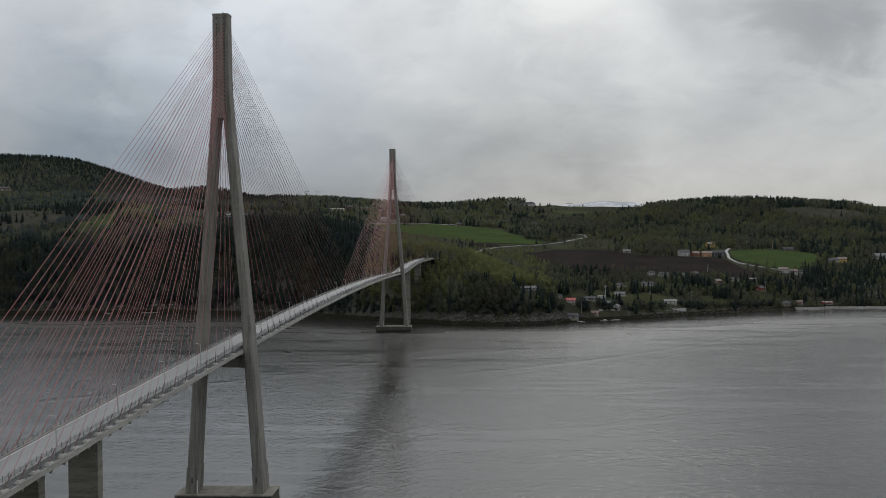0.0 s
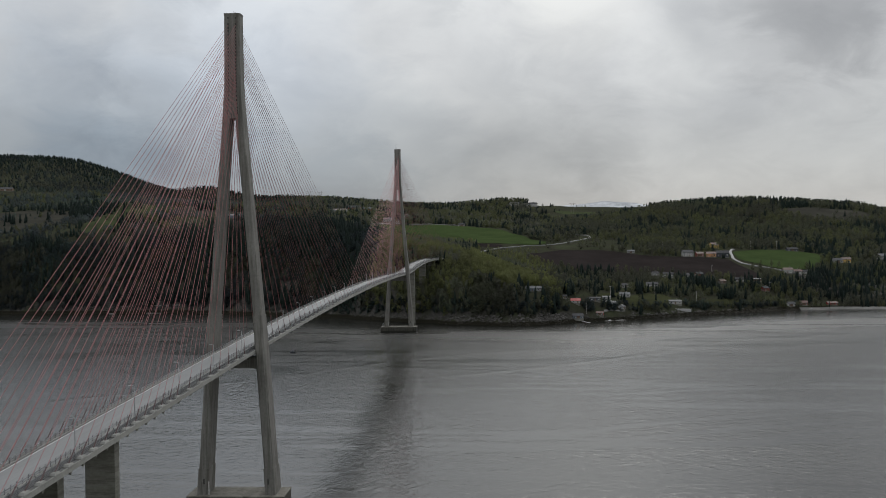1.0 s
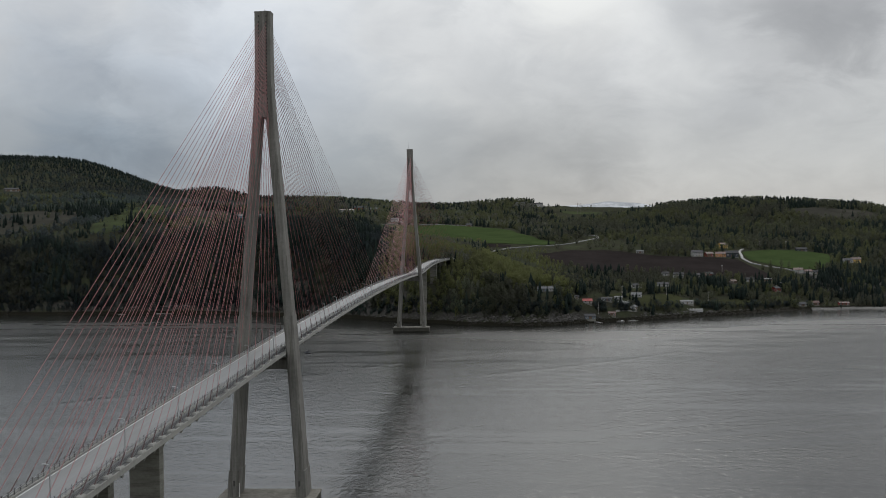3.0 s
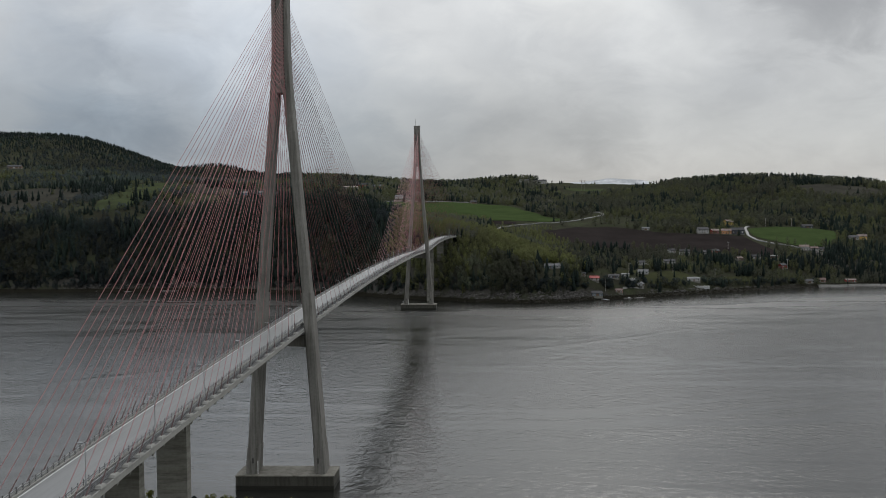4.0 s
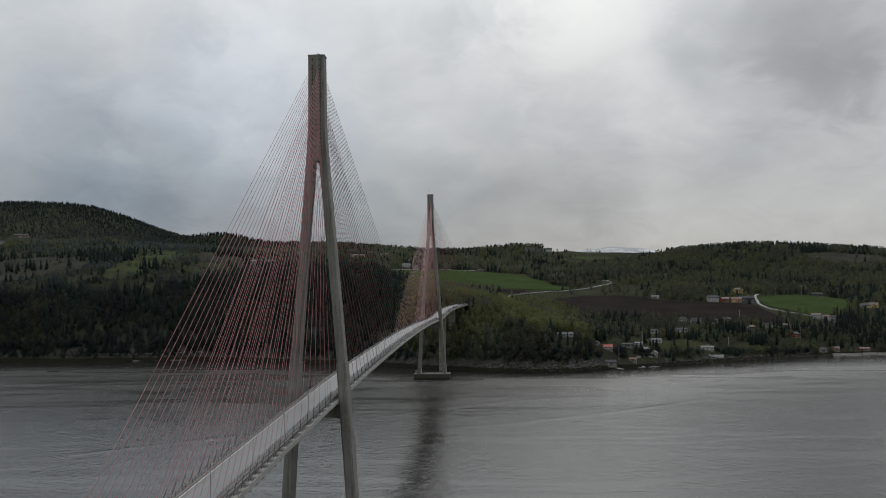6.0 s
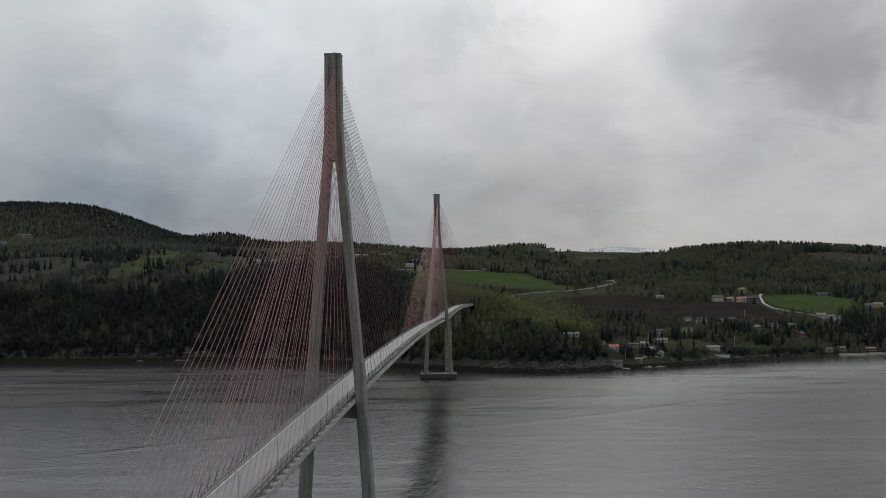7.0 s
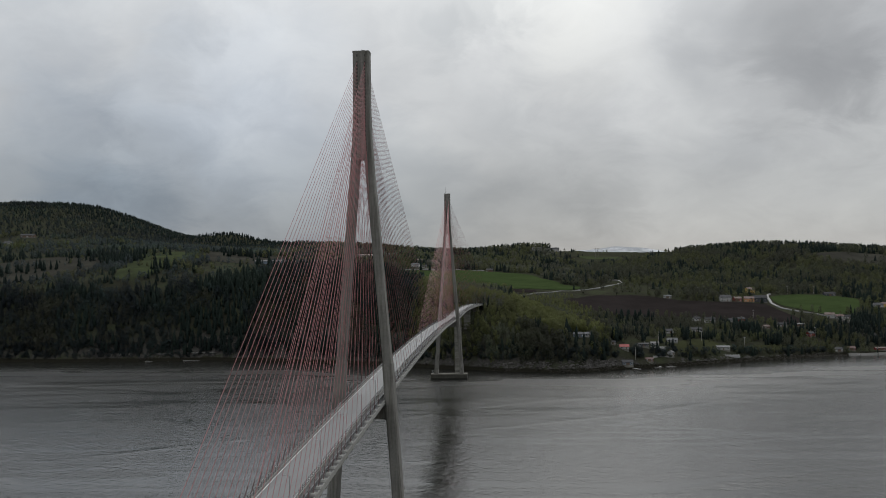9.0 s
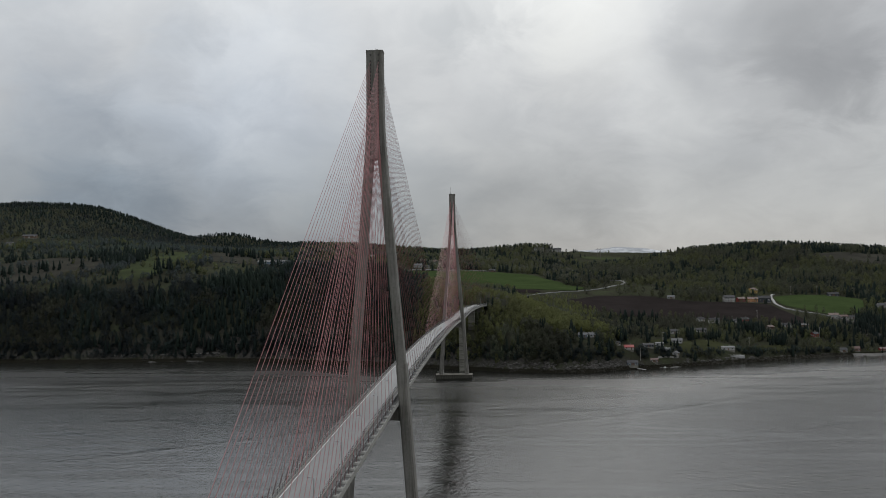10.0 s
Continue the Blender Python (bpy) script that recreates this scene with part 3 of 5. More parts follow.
drape("field", GREEN_WEST, M_GRASS, "bright green field of young grass beside a lane", "field", 9, 0.5)
drape("field", SOIL_WEST, M_SOIL, "strip of dark ploughed soil below a green field", "field", 9, 0.5)
drape("field", SOIL_EAST, M_SOIL, "broad dark brown ploughed field above the village", "field", 9, 0.5)
drape("field", GREEN_EAST, M_GRASS, "bright green field behind a gravel lane", "field", 9, 0.5)
for poly in LAWNS:
    drape("lawn", poly, M_LAWN, "rough olive-green garden slope between village houses", "lawn", 7, 0.4)
# a patch of sun on the slope is put into this meadow's colour
drape("meadow", MEADOW_HILL, M_MEADOW, "rough meadow on the wooded hillside, pale with painted-in sun", "meadow", 14, 0.5)
drape("clearing", FELLED_WEST, M_BRUSH, "brown felled slope with brush and stumps", "clearing", 14, 0.4)
drape("clearing", FELLED_HILL, M_BRUSH, "brown heath on the hillside above the forest", "clearing", 14, 0.4)
drape("field", RIDGE_FIELD, M_MEADOW, "pale stubble field on the saddle of the ridge", "field", 14, 0.5)
drape("clearing", FELLED, M_BRUSH, "brown felled clearing on a wooded ridge", "clearing", 16, 0.5)


def smooth_line(pts, rounds=3):
    for _ in range(rounds):
        pts = [pts[0]] + [q for (xa, ya), (xb, yb) in zip(pts, pts[1:]) for q in ((xa * 0.75 + xb * 0.25, ya * 0.75 + yb * 0.25), (xa * 0.25 + xb * 0.75, ya * 0.25 + yb * 0.75))] + [pts[-1]]
    return pts


LANE_WEST = smooth_line([(40, 800), (60, 930), (94, 978), (120, 996), (151, 1021), (175, 1047), (196, 1077), (212, 1105), (219, 1132), (214, 1152), (200, 1156), (180, 1150)])
LANE_EAST = smooth_line([(396, 1030), (387, 1012), (384, 985), (376, 950), (381, 926), (395, 912), (411, 900), (425, 892), (450, 870)])
LANE_UPPER = smooth_line([(-104, 1196), (-73, 1236), (-31, 1275), (20, 1350)])


def lane(pts, width, label):
    bm = bmesh.new()
    rows = []
    for i, (x, y) in enumerate(pts):
        (xa, ya), (xb, yb) = pts[max(i - 1, 0)], pts[min(i + 1, len(pts) - 1)]
        t = Vector((xb - xa, yb - ya)).normalized()
        zc = float(height(x, y)) + 0.7
        rows.append([bm.verts.new((x - t.y * k * width, y + t.x * k * width, zc + dz)) for k, dz in ((-0.8, -1.4), (-0.5, 0), (0.5, 0), (0.8, -1.4))])
    for a, b in zip(rows, rows[1:]):
        for j in range(3):
            bm.faces.new((a[j], b[j], b[j + 1], a[j + 1]))
    return tagged(part("road", bm, M_LANE), label, "road", kind="structure")


lane(LANE_WEST, 2.7, "pale asphalt road curving up between fields")
lane(LANE_EAST, 2.8, "pale gravel lane from the farm round a green field")
lane(LANE_UPPER, 4.5, "pale road along the top of a green field")

# ---- the bridge: runs along y, near pylon at y = 0, far pylon at y = 530 ----
SPAN = 530.0
M_GREYPOST = paint("grey_weathered_steel", (0.12, 0.12, 0.12), 0.55, 0.4)
M_RAIL = paint("dull_rail_steel", (0.21, 0.215, 0.22), 0.5, 0.5)
bridge = tagged(new("cable_stayed_bridge"), "long concrete cable-stayed bridge with two A-shaped pylons and red stays", "bridge")


def deck_z(s):
    rise = np.where(s < 545, 0, np.where(s < 600, 0.0015 * (s - 545) ** 2, 4.54 + 0.165 * (s - 600) - 0.0007 * (s - 600) ** 2))
    return 52.5 - 4.35e-5 * (s - 265) ** 2 + rise


def deck_at(s):
    """Centre of the road at the chainage s, and its heading east of the bridge's line."""
    r, a = 430.0, max(s - 540.0, 0) / 430.0
    if s <= 540:
        return Vector((0, s, float(deck_z(s)))), 0.0
    return Vector((r * (1 - math.cos(a)), 540 + r * math.sin(a), float(deck_z(s)))), a


STATIONS = [float(s) for s in np.arange(-225, 692, 4)]


def sweep(profile, s0=-225, s1=720, closed=True):
    bm, rings = bmesh.new(), []
    for s in [q for q in STATIONS if s0 <= q <= s1]:
        c, a = deck_at(s)
        rings.append([bm.verts.new((c.x + x * math.cos(a), c.y - x * math.sin(a), c.z + z)) for x, z in profile])
    n = len(profile)
    for ra, rb in zip(rings, rings[1:]):
        for i in range(n if closed else n - 1):
            bm.faces.new((ra[i], ra[(i + 1) % n], rb[(i + 1) % n], rb[i]))
    if closed:
        bm.faces.new(rings[0])
        bm.faces.new(rings[-1][::-1])
    bmesh.ops.recalc_face_normals(bm, faces=bm.faces[:])
    return bm


def on_deck(s, x, z):
    c, a = deck_at(s)
    return Matrix.Translation((c.x + x * math.cos(a), c.y - x * math.sin(a), c.z + z)) @ Matrix.Rotation(-a, 4, "Z")


deck = part("deck", sweep([(-6.2, -0.05), (6.2, -0.05), (6.3, -0.8), (2.2, -2.2), (-2.2, -2.2), (-6.3, -0.8)]), M_DECK, bridge, "grey concrete box girder deck")
part("road_surface", sweep([(-4.7, 0.03), (2.85, 0.03), (2.85, -0.03), (-4.7, -0.03)]), M_ROAD, deck, "pale worn asphalt roadway")
part("edge_line", sweep([(-4.45, 0.036), (-4.28, 0.036), (-4.28, 0.02), (-4.45, 0.02)]), M_WHITE, deck, "white painted edge line")
part("edge_line", sweep([(2.45, 0.036), (2.62, 0.036), (2.62, 0.02), (2.45, 0.02)]), M_WHITE, deck, "white painted edge line")
part("footway", sweep([(3.3, 0.012), (5.9, 0.012), (5.9, -0.03), (3.3, -0.03)]), M_WALK, deck, "dark worn footway surface")
for x0, x1, h in ((-5.25, -4.7, 0.28), (2.85, 3.3, 0.28), (-6.2, -5.95, 0.1), (5.95, 6.2, 0.1)):
    part("kerb", sweep([(x0, -0.04), (x0, h), (x1, h), (x1, -0.04)]), M_DECK, deck)


def railing(name, x, step, tall, rails, label, s_first, s_last, half=0.07, colour=None):
    """A railing along the deck: posts by the dozen, the nearest as pieces, and swept rails."""
    rail = part(name, sweep([(x - 0.07, tall - 0.14), (x + 0.07, tall - 0.14), (x + 0.07, tall), (x - 0.07, tall)]), M_RAIL, bridge, label)
    for z in rails:
        part("rail", sweep([(x - 0.045, z - 0.05), (x + 0.045, z - 0.05), (x + 0.045, z + 0.05), (x - 0.045, z + 0.05)]), M_RAIL, rail)
    post = part("post", boxes((-half, half, -half, half, -0.2, tall + 0.1), (-half * 2, half * 2, -half * 2, half * 2, -0.2, -0.12)), colour or M_POST, rail)
    post.matrix_local = on_deck(s_first, x, 0.2)
    rest, count = bmesh.new(), 1
    for s in np.arange(s_first + step, 688, step):
        m = on_deck(float(s), x, 0.2)
        if s <= s_last and count < 295:
            o = new("post", post.data)
            o.parent, o.matrix_local = rail, m
            count += 1
        else:
            a = len(rest.verts)
            box(rest, -half, half, -half, half, -0.2, tall + 0.1)
            rest.verts.ensure_lookup_table()
            for v in rest.verts[a:]:
                v.co = m @ v.co
    tagged(part("posts", rest, colour or M_POST, rail), kind="stuff")
    return rail


railing("parapet", -5.0, 2.0, 1.0, (0.55,), "grey steel parapet beside the roadway", -205, 380)
railing("parapet", 3.08, 2.0, 1.0, (0.55,), "grey steel parapet between roadway and footway", -205, 380, 0.05, M_GREYPOST)
footrail = railing("footway_railing", 5.15, 3.0, 1.25, (0.35, 0.6, 0.85, 1.05), "tall grey steel railing along the footway", -204, 640, 0.05, M_GREYPOST)

# close bars in the footway railing where it passes nearest
bars = bmesh.new()
for s in np.arange(-204, 120, 0.16):
    c, a = deck_at(float(s))
    x, y, z = c.x + 5.15, c.y, c.z
    for p, q in (((x - 0.012, y - 0.012), (x + 0.012, y + 0.012)), ((x - 0.012, y + 0.012), (x + 0.012, y - 0.012))):
        bars.faces.new([bars.verts.new(v) for v in ((*p, z + 0.1), (*q, z + 0.1), (*q, z + 1.2), (*p, z + 1.2))])
tagged(part("railing_infill", bars, M_GREYPOST, footrail), kind="stuff")


# pylons
def oct_ring(xc, hw, hd, z, y0, c=0.22):
    return [(xc + sx, y0 + sy, z) for sx, sy in ((-hw + c, -hd), (hw - c, -hd), (hw, -hd + c), (hw, hd - c), (hw - c, hd), (-hw + c, hd), (-hw, hd - c), (-hw, -hd + c))]


def leg_axis(z):
    return float(np.interp(z, (5.6, 60, 119.8), (10.5, 6.85, 1.95)))


def leg_depth(z):
    return float(np.interp(z, (5.6, 60, 119.8, 134, 152), (3.95, 3.2, 2.7, 2.35, 1.98)))


ANCHOR_Z = [150.2 - 1.9] + [147.2 - 1.05 * i for i in range(18)] + [127.9, 126.6, 125.3, 124.1, 123.0, 122.1, 121.3]


def make_pylon(y0, TOP):
    bm = bmesh.new()
    loft(bm, [oct_ring(0, hw, leg_depth(z), z, y0) for z, hw in ((119.8, 3.15), (123, 2.93), (127, 2.68), (131, 2.53), (136, 2.46), (TOP - 0.5, 2.44))])
    loft(bm, [oct_ring(0, 2.52, 2.03, z, y0) for z in (TOP - 0.5, TOP)])
    pylon = part("pylon", bm, M_PYLON, bridge, "weathered grey concrete A-shaped pylon")
    for sx in (-1, 1):
        bm = bmesh.new()
        zs = (60.0, 80.0, 100.0, 119.8)
        loft(bm, [oct_ring(sx * leg_axis(z), 1.2, leg_depth(z), z, y0, 0.32) for z in zs])
        zs = (13.5, 30.0, 45.0, 60.0)
        loft(bm, [oct_ring(sx * leg_axis(z), 1.45, leg_depth(z) + 0.12, z, y0, 0.48) for z in zs])
        loft(bm, [oct_ring(sx * leg_axis(z), 1.62, leg_depth(z) + 0.2, z, y0) for z in (5.4, 13.5)])
        leg = part("leg", bm, M_PYLON, pylon)
        z = 15.0
        x = sx * leg_axis(z)
        part("hatch", boxes((x - 0.3, x + 0.3, y0 - leg_depth(z) - 0.32, y0 - leg_depth(z) - 0.1, 8.8, 10.4)), M_HOLE, pylon, "dark inspection hatch")
    bm = bmesh.new()
    hx = leg_axis(46) - 1.3
    loft(bm, [[(x, y0 - 2.1, zb), (x, y0 + 2.1, zb), (x, y0 + 2.1, zt), (x, y0 - 2.1, zt)] for x, zb, zt in ((-hx, 43.6, 47.6), (-hx + 2, 43.9, 47.0), (hx - 2, 43.9, 47.0), (hx, 43.6, 47.6))])
    part("crossbeam", bm, M_PYLON, pylon)
    bm = bmesh.new()
    ring = lambda hx, hy, z: [(-hx, y0 - hy, z), (hx, y0 - hy, z), (hx, y0 + hy, z), (-hx, y0 + hy, z)]
    loft(bm, [ring(14.5, 5.45, -8), ring(14.5, 5.45, 1.9), ring(14.8, 5.7, 2.0), ring(14.8, 5.7, 5.2)])
    cais = part("caisson", bm, M_CAISSON, pylon, "stained concrete foundation block in the water")
    bm = bmesh.new()
    loft(bm, [ring(14.56, 5.51, -2), ring(14.86, 5.76, 1.9), ring(14.86, 5.76, 2.5)])
    part("tide_band", bm, M_WEED, pylon, "black weedy band at the tide line")
    bm = bmesh.new()
    loft(bm, [ring(14.95, 5.85, 5.2), ring(14.95, 5.85, 5.5), ring(14.8, 5.7, 5.6)])
    part("top_slab", bm, M_SLAB, pylon, "pale weathered top slab")
    # ladder hoop, marker pole and joints on the foundation
    bm = bmesh.new()
    for xx in (-14.4, -13.4):
        tube(bm, (xx, y0 + 5.2, 5.5), (xx, y0 + 5.2, 7.6), 0.07, 0.07)
    tube(bm, (-14.4, y0 + 5.2, 7.6), (-13.4, y0 + 5.2, 7.6), 0.07, 0.07)
    part("ladder_hoop", bm, M_STEEL, pylon)
    bm = bmesh.new()
    tube(bm, (-8.4, y0 - 3.9, 5.5), (-8.4, y0 - 3.9, 9.6), 0.14, 0.14)
    part("drain_pipe", bm, M_WHITE, pylon, "white drain pipe")
    pocket = None
    for face in (-1, 1):
        for z in [150.2] + ANCHOR_Z:
            for x in (-1.15, 1.15):
                xx = x * (1 + max(0, 128 - z) * 0.05)
                at = Matrix.Translation((xx, y0 + face * (leg_depth(z) + 0.02), z))
                if pocket is None:
                    bm = boxes((-0.15, 0.15, -0.16, 0.16, -0.24, 0.24), (-0.19, 0.19, -0.2, 0.2, 0.22, 0.31))
                    pocket = part("anchor_pocket", bm, M_HOLE, pylon, "dark cable socket")
                    pocket.matrix_local = at
                else:
                    o = new("anchor_pocket", pocket.data)
                    o.parent, o.matrix_local = pylon, at
    if y0 > 100:
        bm = bmesh.new()
        tube(bm, (-1.2, y0, TOP), (-1.2, y0, TOP + 5.5), 0.10, 0.05)
    else:
        bm = boxes((0.2, 0.9, y0 - 0.4, y0 + 0.3, TOP, TOP + 0.5))
        tube(bm, (0.0, y0 + 0.5, TOP), (0.0, y0 + 0.5, TOP + 1.1), 0.05, 0.05)
    part("mast_top_fitting", bm, M_POST, pylon)
    return pylon


make_pylon(0.0, 151.7)
make_pylon(SPAN, 153.6)

# stays: 26 in each fan, two planes, both sides of both pylons
BACK = [14.0 + 9.0 * i for i in range(8)] + [77.0 + 5.35 * (i + 1) for i in range(18)]
MAIN = [15.0 + 9.75 * i for i in range(26)]
block_mesh = head_mesh = None


def stay(y0, way, out, z_top, side):
    global block_mesh, head_mesh
    s = y0 + way * out
    foot = on_deck(s, side * 5.6, 0.25).translation
    z = z_top
    top = Vector((side * 1.15 * (1 + max(0, 128 - z) * 0.05), y0 + way * leg_depth(z) * 0.9, z))
    bm = bmesh.new()
    tube(bm, foot, top, 0.05, 0.05, 5)
    cable = part("stay_cable", bm, M_CABLE, bridge)
    w = (top - foot).normalized()
    bm = bmesh.new()
    tube(bm, foot - w * 0.3, foot + w * 3.3, 0.125, 0.10, 6)
    tube(bm, foot + w * 3.25, foot + w * 3.4, 0.14, 0.14, 6)
    part("anchor_sleeve", bm, M_SLEEVE, cable, "dark rusty red anchor sleeve")
    if block_mesh is None:
        bm = bmesh.new()
        loft(bm, [[(-0.4, -1.2, z0), (0.64, -1.2, z0), (0.64, 1.2, z0), (-0.4, 1.2, z0)] if z0 < 0.3 else [(-0.35, -0.8, z0), (0.45, -0.8, z0), (0.45, 0.9, z0), (-0.35, 0.9, z0)] for z0 in (-0.08, 0.15, 0.5)])
        b = part("anchor_block", bm, M_DECK, deck)
        block_mesh = b.data
        hd = part("anchor_head", boxes((-0.2, 0.2, -0.35, 0.35, -0.35, 0.0), (-0.13, 0.13, -0.16, 0.16, -0.55, -0.35)), M_PIER, deck)
        head_mesh = hd.data
    else:
        b, hd = new("anchor_block", block_mesh), new("anchor_head", head_mesh)
        b.parent = hd.parent = deck
    b.matrix_local = on_deck(s, side * 5.6, 0)
    hd.matrix_local = on_deck(s, side * 6.0, -0.85)


for y0, back in ((0.0, -1), (SPAN, 1)):
    for side in (-1, 1):
        for i in range(26):
            zt = ANCHOR_Z[25 - i]
            stay(y0, back, BACK[i], zt, side)
            stay(y0, -back, MAIN[i], zt, side)

# side-span piers, standing on the ground
for s, hx in ((-107, 3.0), (-133, 3.0), (-159, 3.0), (-185, 3.0), (604, 3.0), (642, 3.0), (670, 3.0)):
    c, a = deck_at(s)
    g = float(height(c.x, c.y)) - 1.5
    bm = bmesh.new()
    loft(bm, [[(px, py, z) for px, py in ((-w, -d), (w, -d), (w, d), (-w, d))] for w, d, z in ((hx, 1.25, g - c.z), (hx, 1.25, -2.7), (hx + 0.15, 1.35, -2.5), (hx + 0.15, 1.35, -1.5))])
    p = part("pier", bm, M_PIER, bridge, "plain grey concrete wall pier")
    p.matrix_local = on_deck(s, 0, 0)
for s in (-222, 690):
    c, a = deck_at(s)
    g = float(height(c.x, c.y)) - 4
    p = part("abutment", boxes((-7.5, 7.5, -3.5, 3.5, min(g - c.z, -6), -0.12)), M_PIER, bridge, "concrete abutment")
    p.matrix_local = on_deck(s, 0, 0)

# street lamps on the footway side
def make_lamp():
    e = tagged(new("street_lamp"), "slim grey steel lamp post on the bridge footway", "street lamp", "lamps along the bridge")
    bm = bmesh.new()
    tube(bm, (0, 0, 0), (0, 0, 0.9), 0.16, 0.16, 8)
    tube(bm, (0, 0, 0.9), (0, 0, 7.4), 0.105, 0.07, 8)
    part("pole", bm, M_STEEL, e)
    bm = bmesh.new()
    tube(bm, (0.02, 0, 7.36), (-0.55, 0, 7.5), 0.05, 0.04, 6)
    part("arm", bm, M_STEEL, e)
    part("lamp_head", boxes((-1.15, -0.5, -0.13, 0.13, 7.45, 7.57)), M_STEEL, e, "flat grey lamp head")
    return e


lamp = None
for s in np.arange(-189.5, 680, 29.2):
    m = on_deck(float(s), 4.85, 0.0)
    if min(abs(s), abs(s - SPAN)) < 3:
        continue
    if lamp is None:
        lamp = make_lamp()
        lamp.matrix_world = m
    else:
        copy_thing(lamp, m)

# ---- houses, sheds and barns ----
ROOFS = {"grey": paint("grey_roof", (0.05, 0.05, 0.053), 0.85), "red": paint("red_roof", (0.25, 0.028, 0.022)), "dark": paint("dark_roof", (0.028, 0.028, 0.030), 0.85),
         "brown": paint("brown_roof", (0.09, 0.055, 0.042)), "pale": paint("pale_metal_roof", (0.095, 0.098, 0.102), 0.7), "rust": paint("rust_roof", (0.085, 0.042, 0.034))}
WALLS = {"white": timber("white_boards", (0.32, 0.316, 0.305)), "red": timber("falun_red_boards", (0.22, 0.035, 0.03)), "yellow": timber("ochre_boards", (0.55, 0.36, 0.10)),
         "orange": timber("orange_boards", (0.50, 0.25, 0.12)), "blue": timber("slate_blue_boards", (0.13, 0.17, 0.21)), "brown": timber("brown_boards", (0.12, 0.08, 0.055)),
         "grey": timber("grey_boards", (0.33, 0.33, 0.33)), "black": timber("black_boards", (0.05, 0.055, 0.065))}
KINDS = {"house": "house", "barn": "barn", "boathouse": "boathouse", "shed": "shed", "cabin": "cabin"}
HOUSES = []
window_mesh = boxes((-0.6, 0.6, -0.07, 0.02, -0.65, 0.65))
window_me = bpy.data.meshes.new("window")
window_mesh.to_mesh(window_me)
window_me.materials.append(M_GLASS)
frame_bm = boxes((-0.72, -0.6, -0.1, 0.03, -0.77, 0.77), (0.6, 0.72, -0.1, 0.03, -0.77, 0.77), (-0.6, 0.6, -0.1, 0.03, 0.65, 0.77), (-0.6, 0.6, -0.1, 0.03, -0.77, -0.65), (-0.04, 0.04, -0.09, 0.02, -0.65, 0.65))
frame_me = bpy.data.meshes.new("window_frame")
frame_bm.to_mesh(frame_me)
frame_me.materials.append(M_WHITE)


def house(kind, x, y, turn, w, d, h, wall, roof, label, pitch=0.55, chimney=True):
    """A gabled building: w along the eaves, d deep, h to the eaves; turn in degrees."""
    HOUSES.append((x, y, max(w, d)))
    if y < 900:                                   # cottages by the water are small
        w, d, h = w * 0.8, d * 0.8, h * 0.85
    co, si = math.cos(radians(turn)), math.sin(radians(turn))
    z = min(float(height(x + px * co - py * si, y + px * si + py * co)) for px in (-w / 2, w / 2) for py in (-d / 2, d / 2))
    z = z * 0.4 + float(height(x, y)) * 0.6 + 0.2
    e = tagged(new(kind), label, KINDS[kind])
    e.matrix_world = pose(x, y, z, 0, 0, turn)
    hw, hd, top = w / 2, d / 2, h + pitch * d / 2
    part("foundation", boxes((-hw - 0.08, hw + 0.08, -hd - 0.08, hd + 0.08, -2.0, 0.35)), M_PIER, e)
    bm = bmesh.new()
    ends = []
    for sx in (-hw, hw):
        ends.append([bm.verts.new(p) for p in ((sx, -hd, 0.35), (sx, hd, 0.35), (sx, hd, h), (sx, 0, top), (sx, -hd, h))])
    a, b = ends
    bm.faces.new(a[::-1]), bm.faces.new(b)
    for i in range(5):
        bm.faces.new((a[i], a[(i + 1) % 5], b[(i + 1) % 5], b[i]))
    bmesh.ops.recalc_face_normals(bm, faces=bm.faces[:])
    part("wall", bm, WALLS[wall], e)
    bm = bmesh.new()
    o = 0.5
    drop = pitch * o
    for s in (-1, 1):
        loft(bm, [[(sx, s * (hd + o), h - drop + 0.02), (sx, 0, top + 0.02), (sx, 0, top + 0.27), (sx, s * (hd + o), h - drop + 0.25)] for sx in (-hw - 0.4, hw + 0.4)])
    bmesh.ops.recalc_face_normals(bm, faces=bm.faces[:])
    part("roof", bm, ROOFS[roof], e)
    if chimney:
        cx = hw * 0.3
        part("chimney", boxes((cx - 0.4, cx + 0.4, 0.2, 0.9, top - 0.8, top + 1.1), (cx - 0.48, cx + 0.48, 0.12, 0.98, top + 1.1, top + 1.22)), M_PIER, e)

    def window(m):
        o1 = new("window", window_me)
        o1.parent, o1.matrix_local = e, m
        o2 = new("window_frame", frame_me)
        o2.parent = o1

    floors = [1.75] + ([4.3] if h > 4.6 else [])
    if kind in ("house", "cabin"):
        n = max(2, int(w / 3.2))
        for zf in floors:
            for i in range(n):
                if zf < 2 and i == n // 2:
                    continue
                window(pose(-hw + w * (i + 0.5) / n, -hd - 0.03, zf))
            for ty in (-d * 0.22, d * 0.22):
                window(pose(-hw - 0.03, ty, zf, 0, 0, -90))
                window(pose(hw + 0.03, ty, zf, 0, 0, 90))
        dx = -hw + w * (n // 2 + 0.5) / n
        part("door", boxes((dx - 0.5, dx + 0.5, -hd - 0.1, -hd + 0.02, 0.35, 2.4)), WALLS["brown"], e)
    else:
        part("door", boxes((-min(1.6, hw * 0.5), min(1.6, hw * 0.5), -hd - 0.12, -hd + 0.02, 0.35, min(h * 0.85, 3.2))), WALLS["brown" if wall != "brown" else "white"], e, "wide plank door")
        for tx in (-hw * 0.7, hw * 0.7):
            window(pose(tx, -hd - 0.03, h * 0.55))
    return e


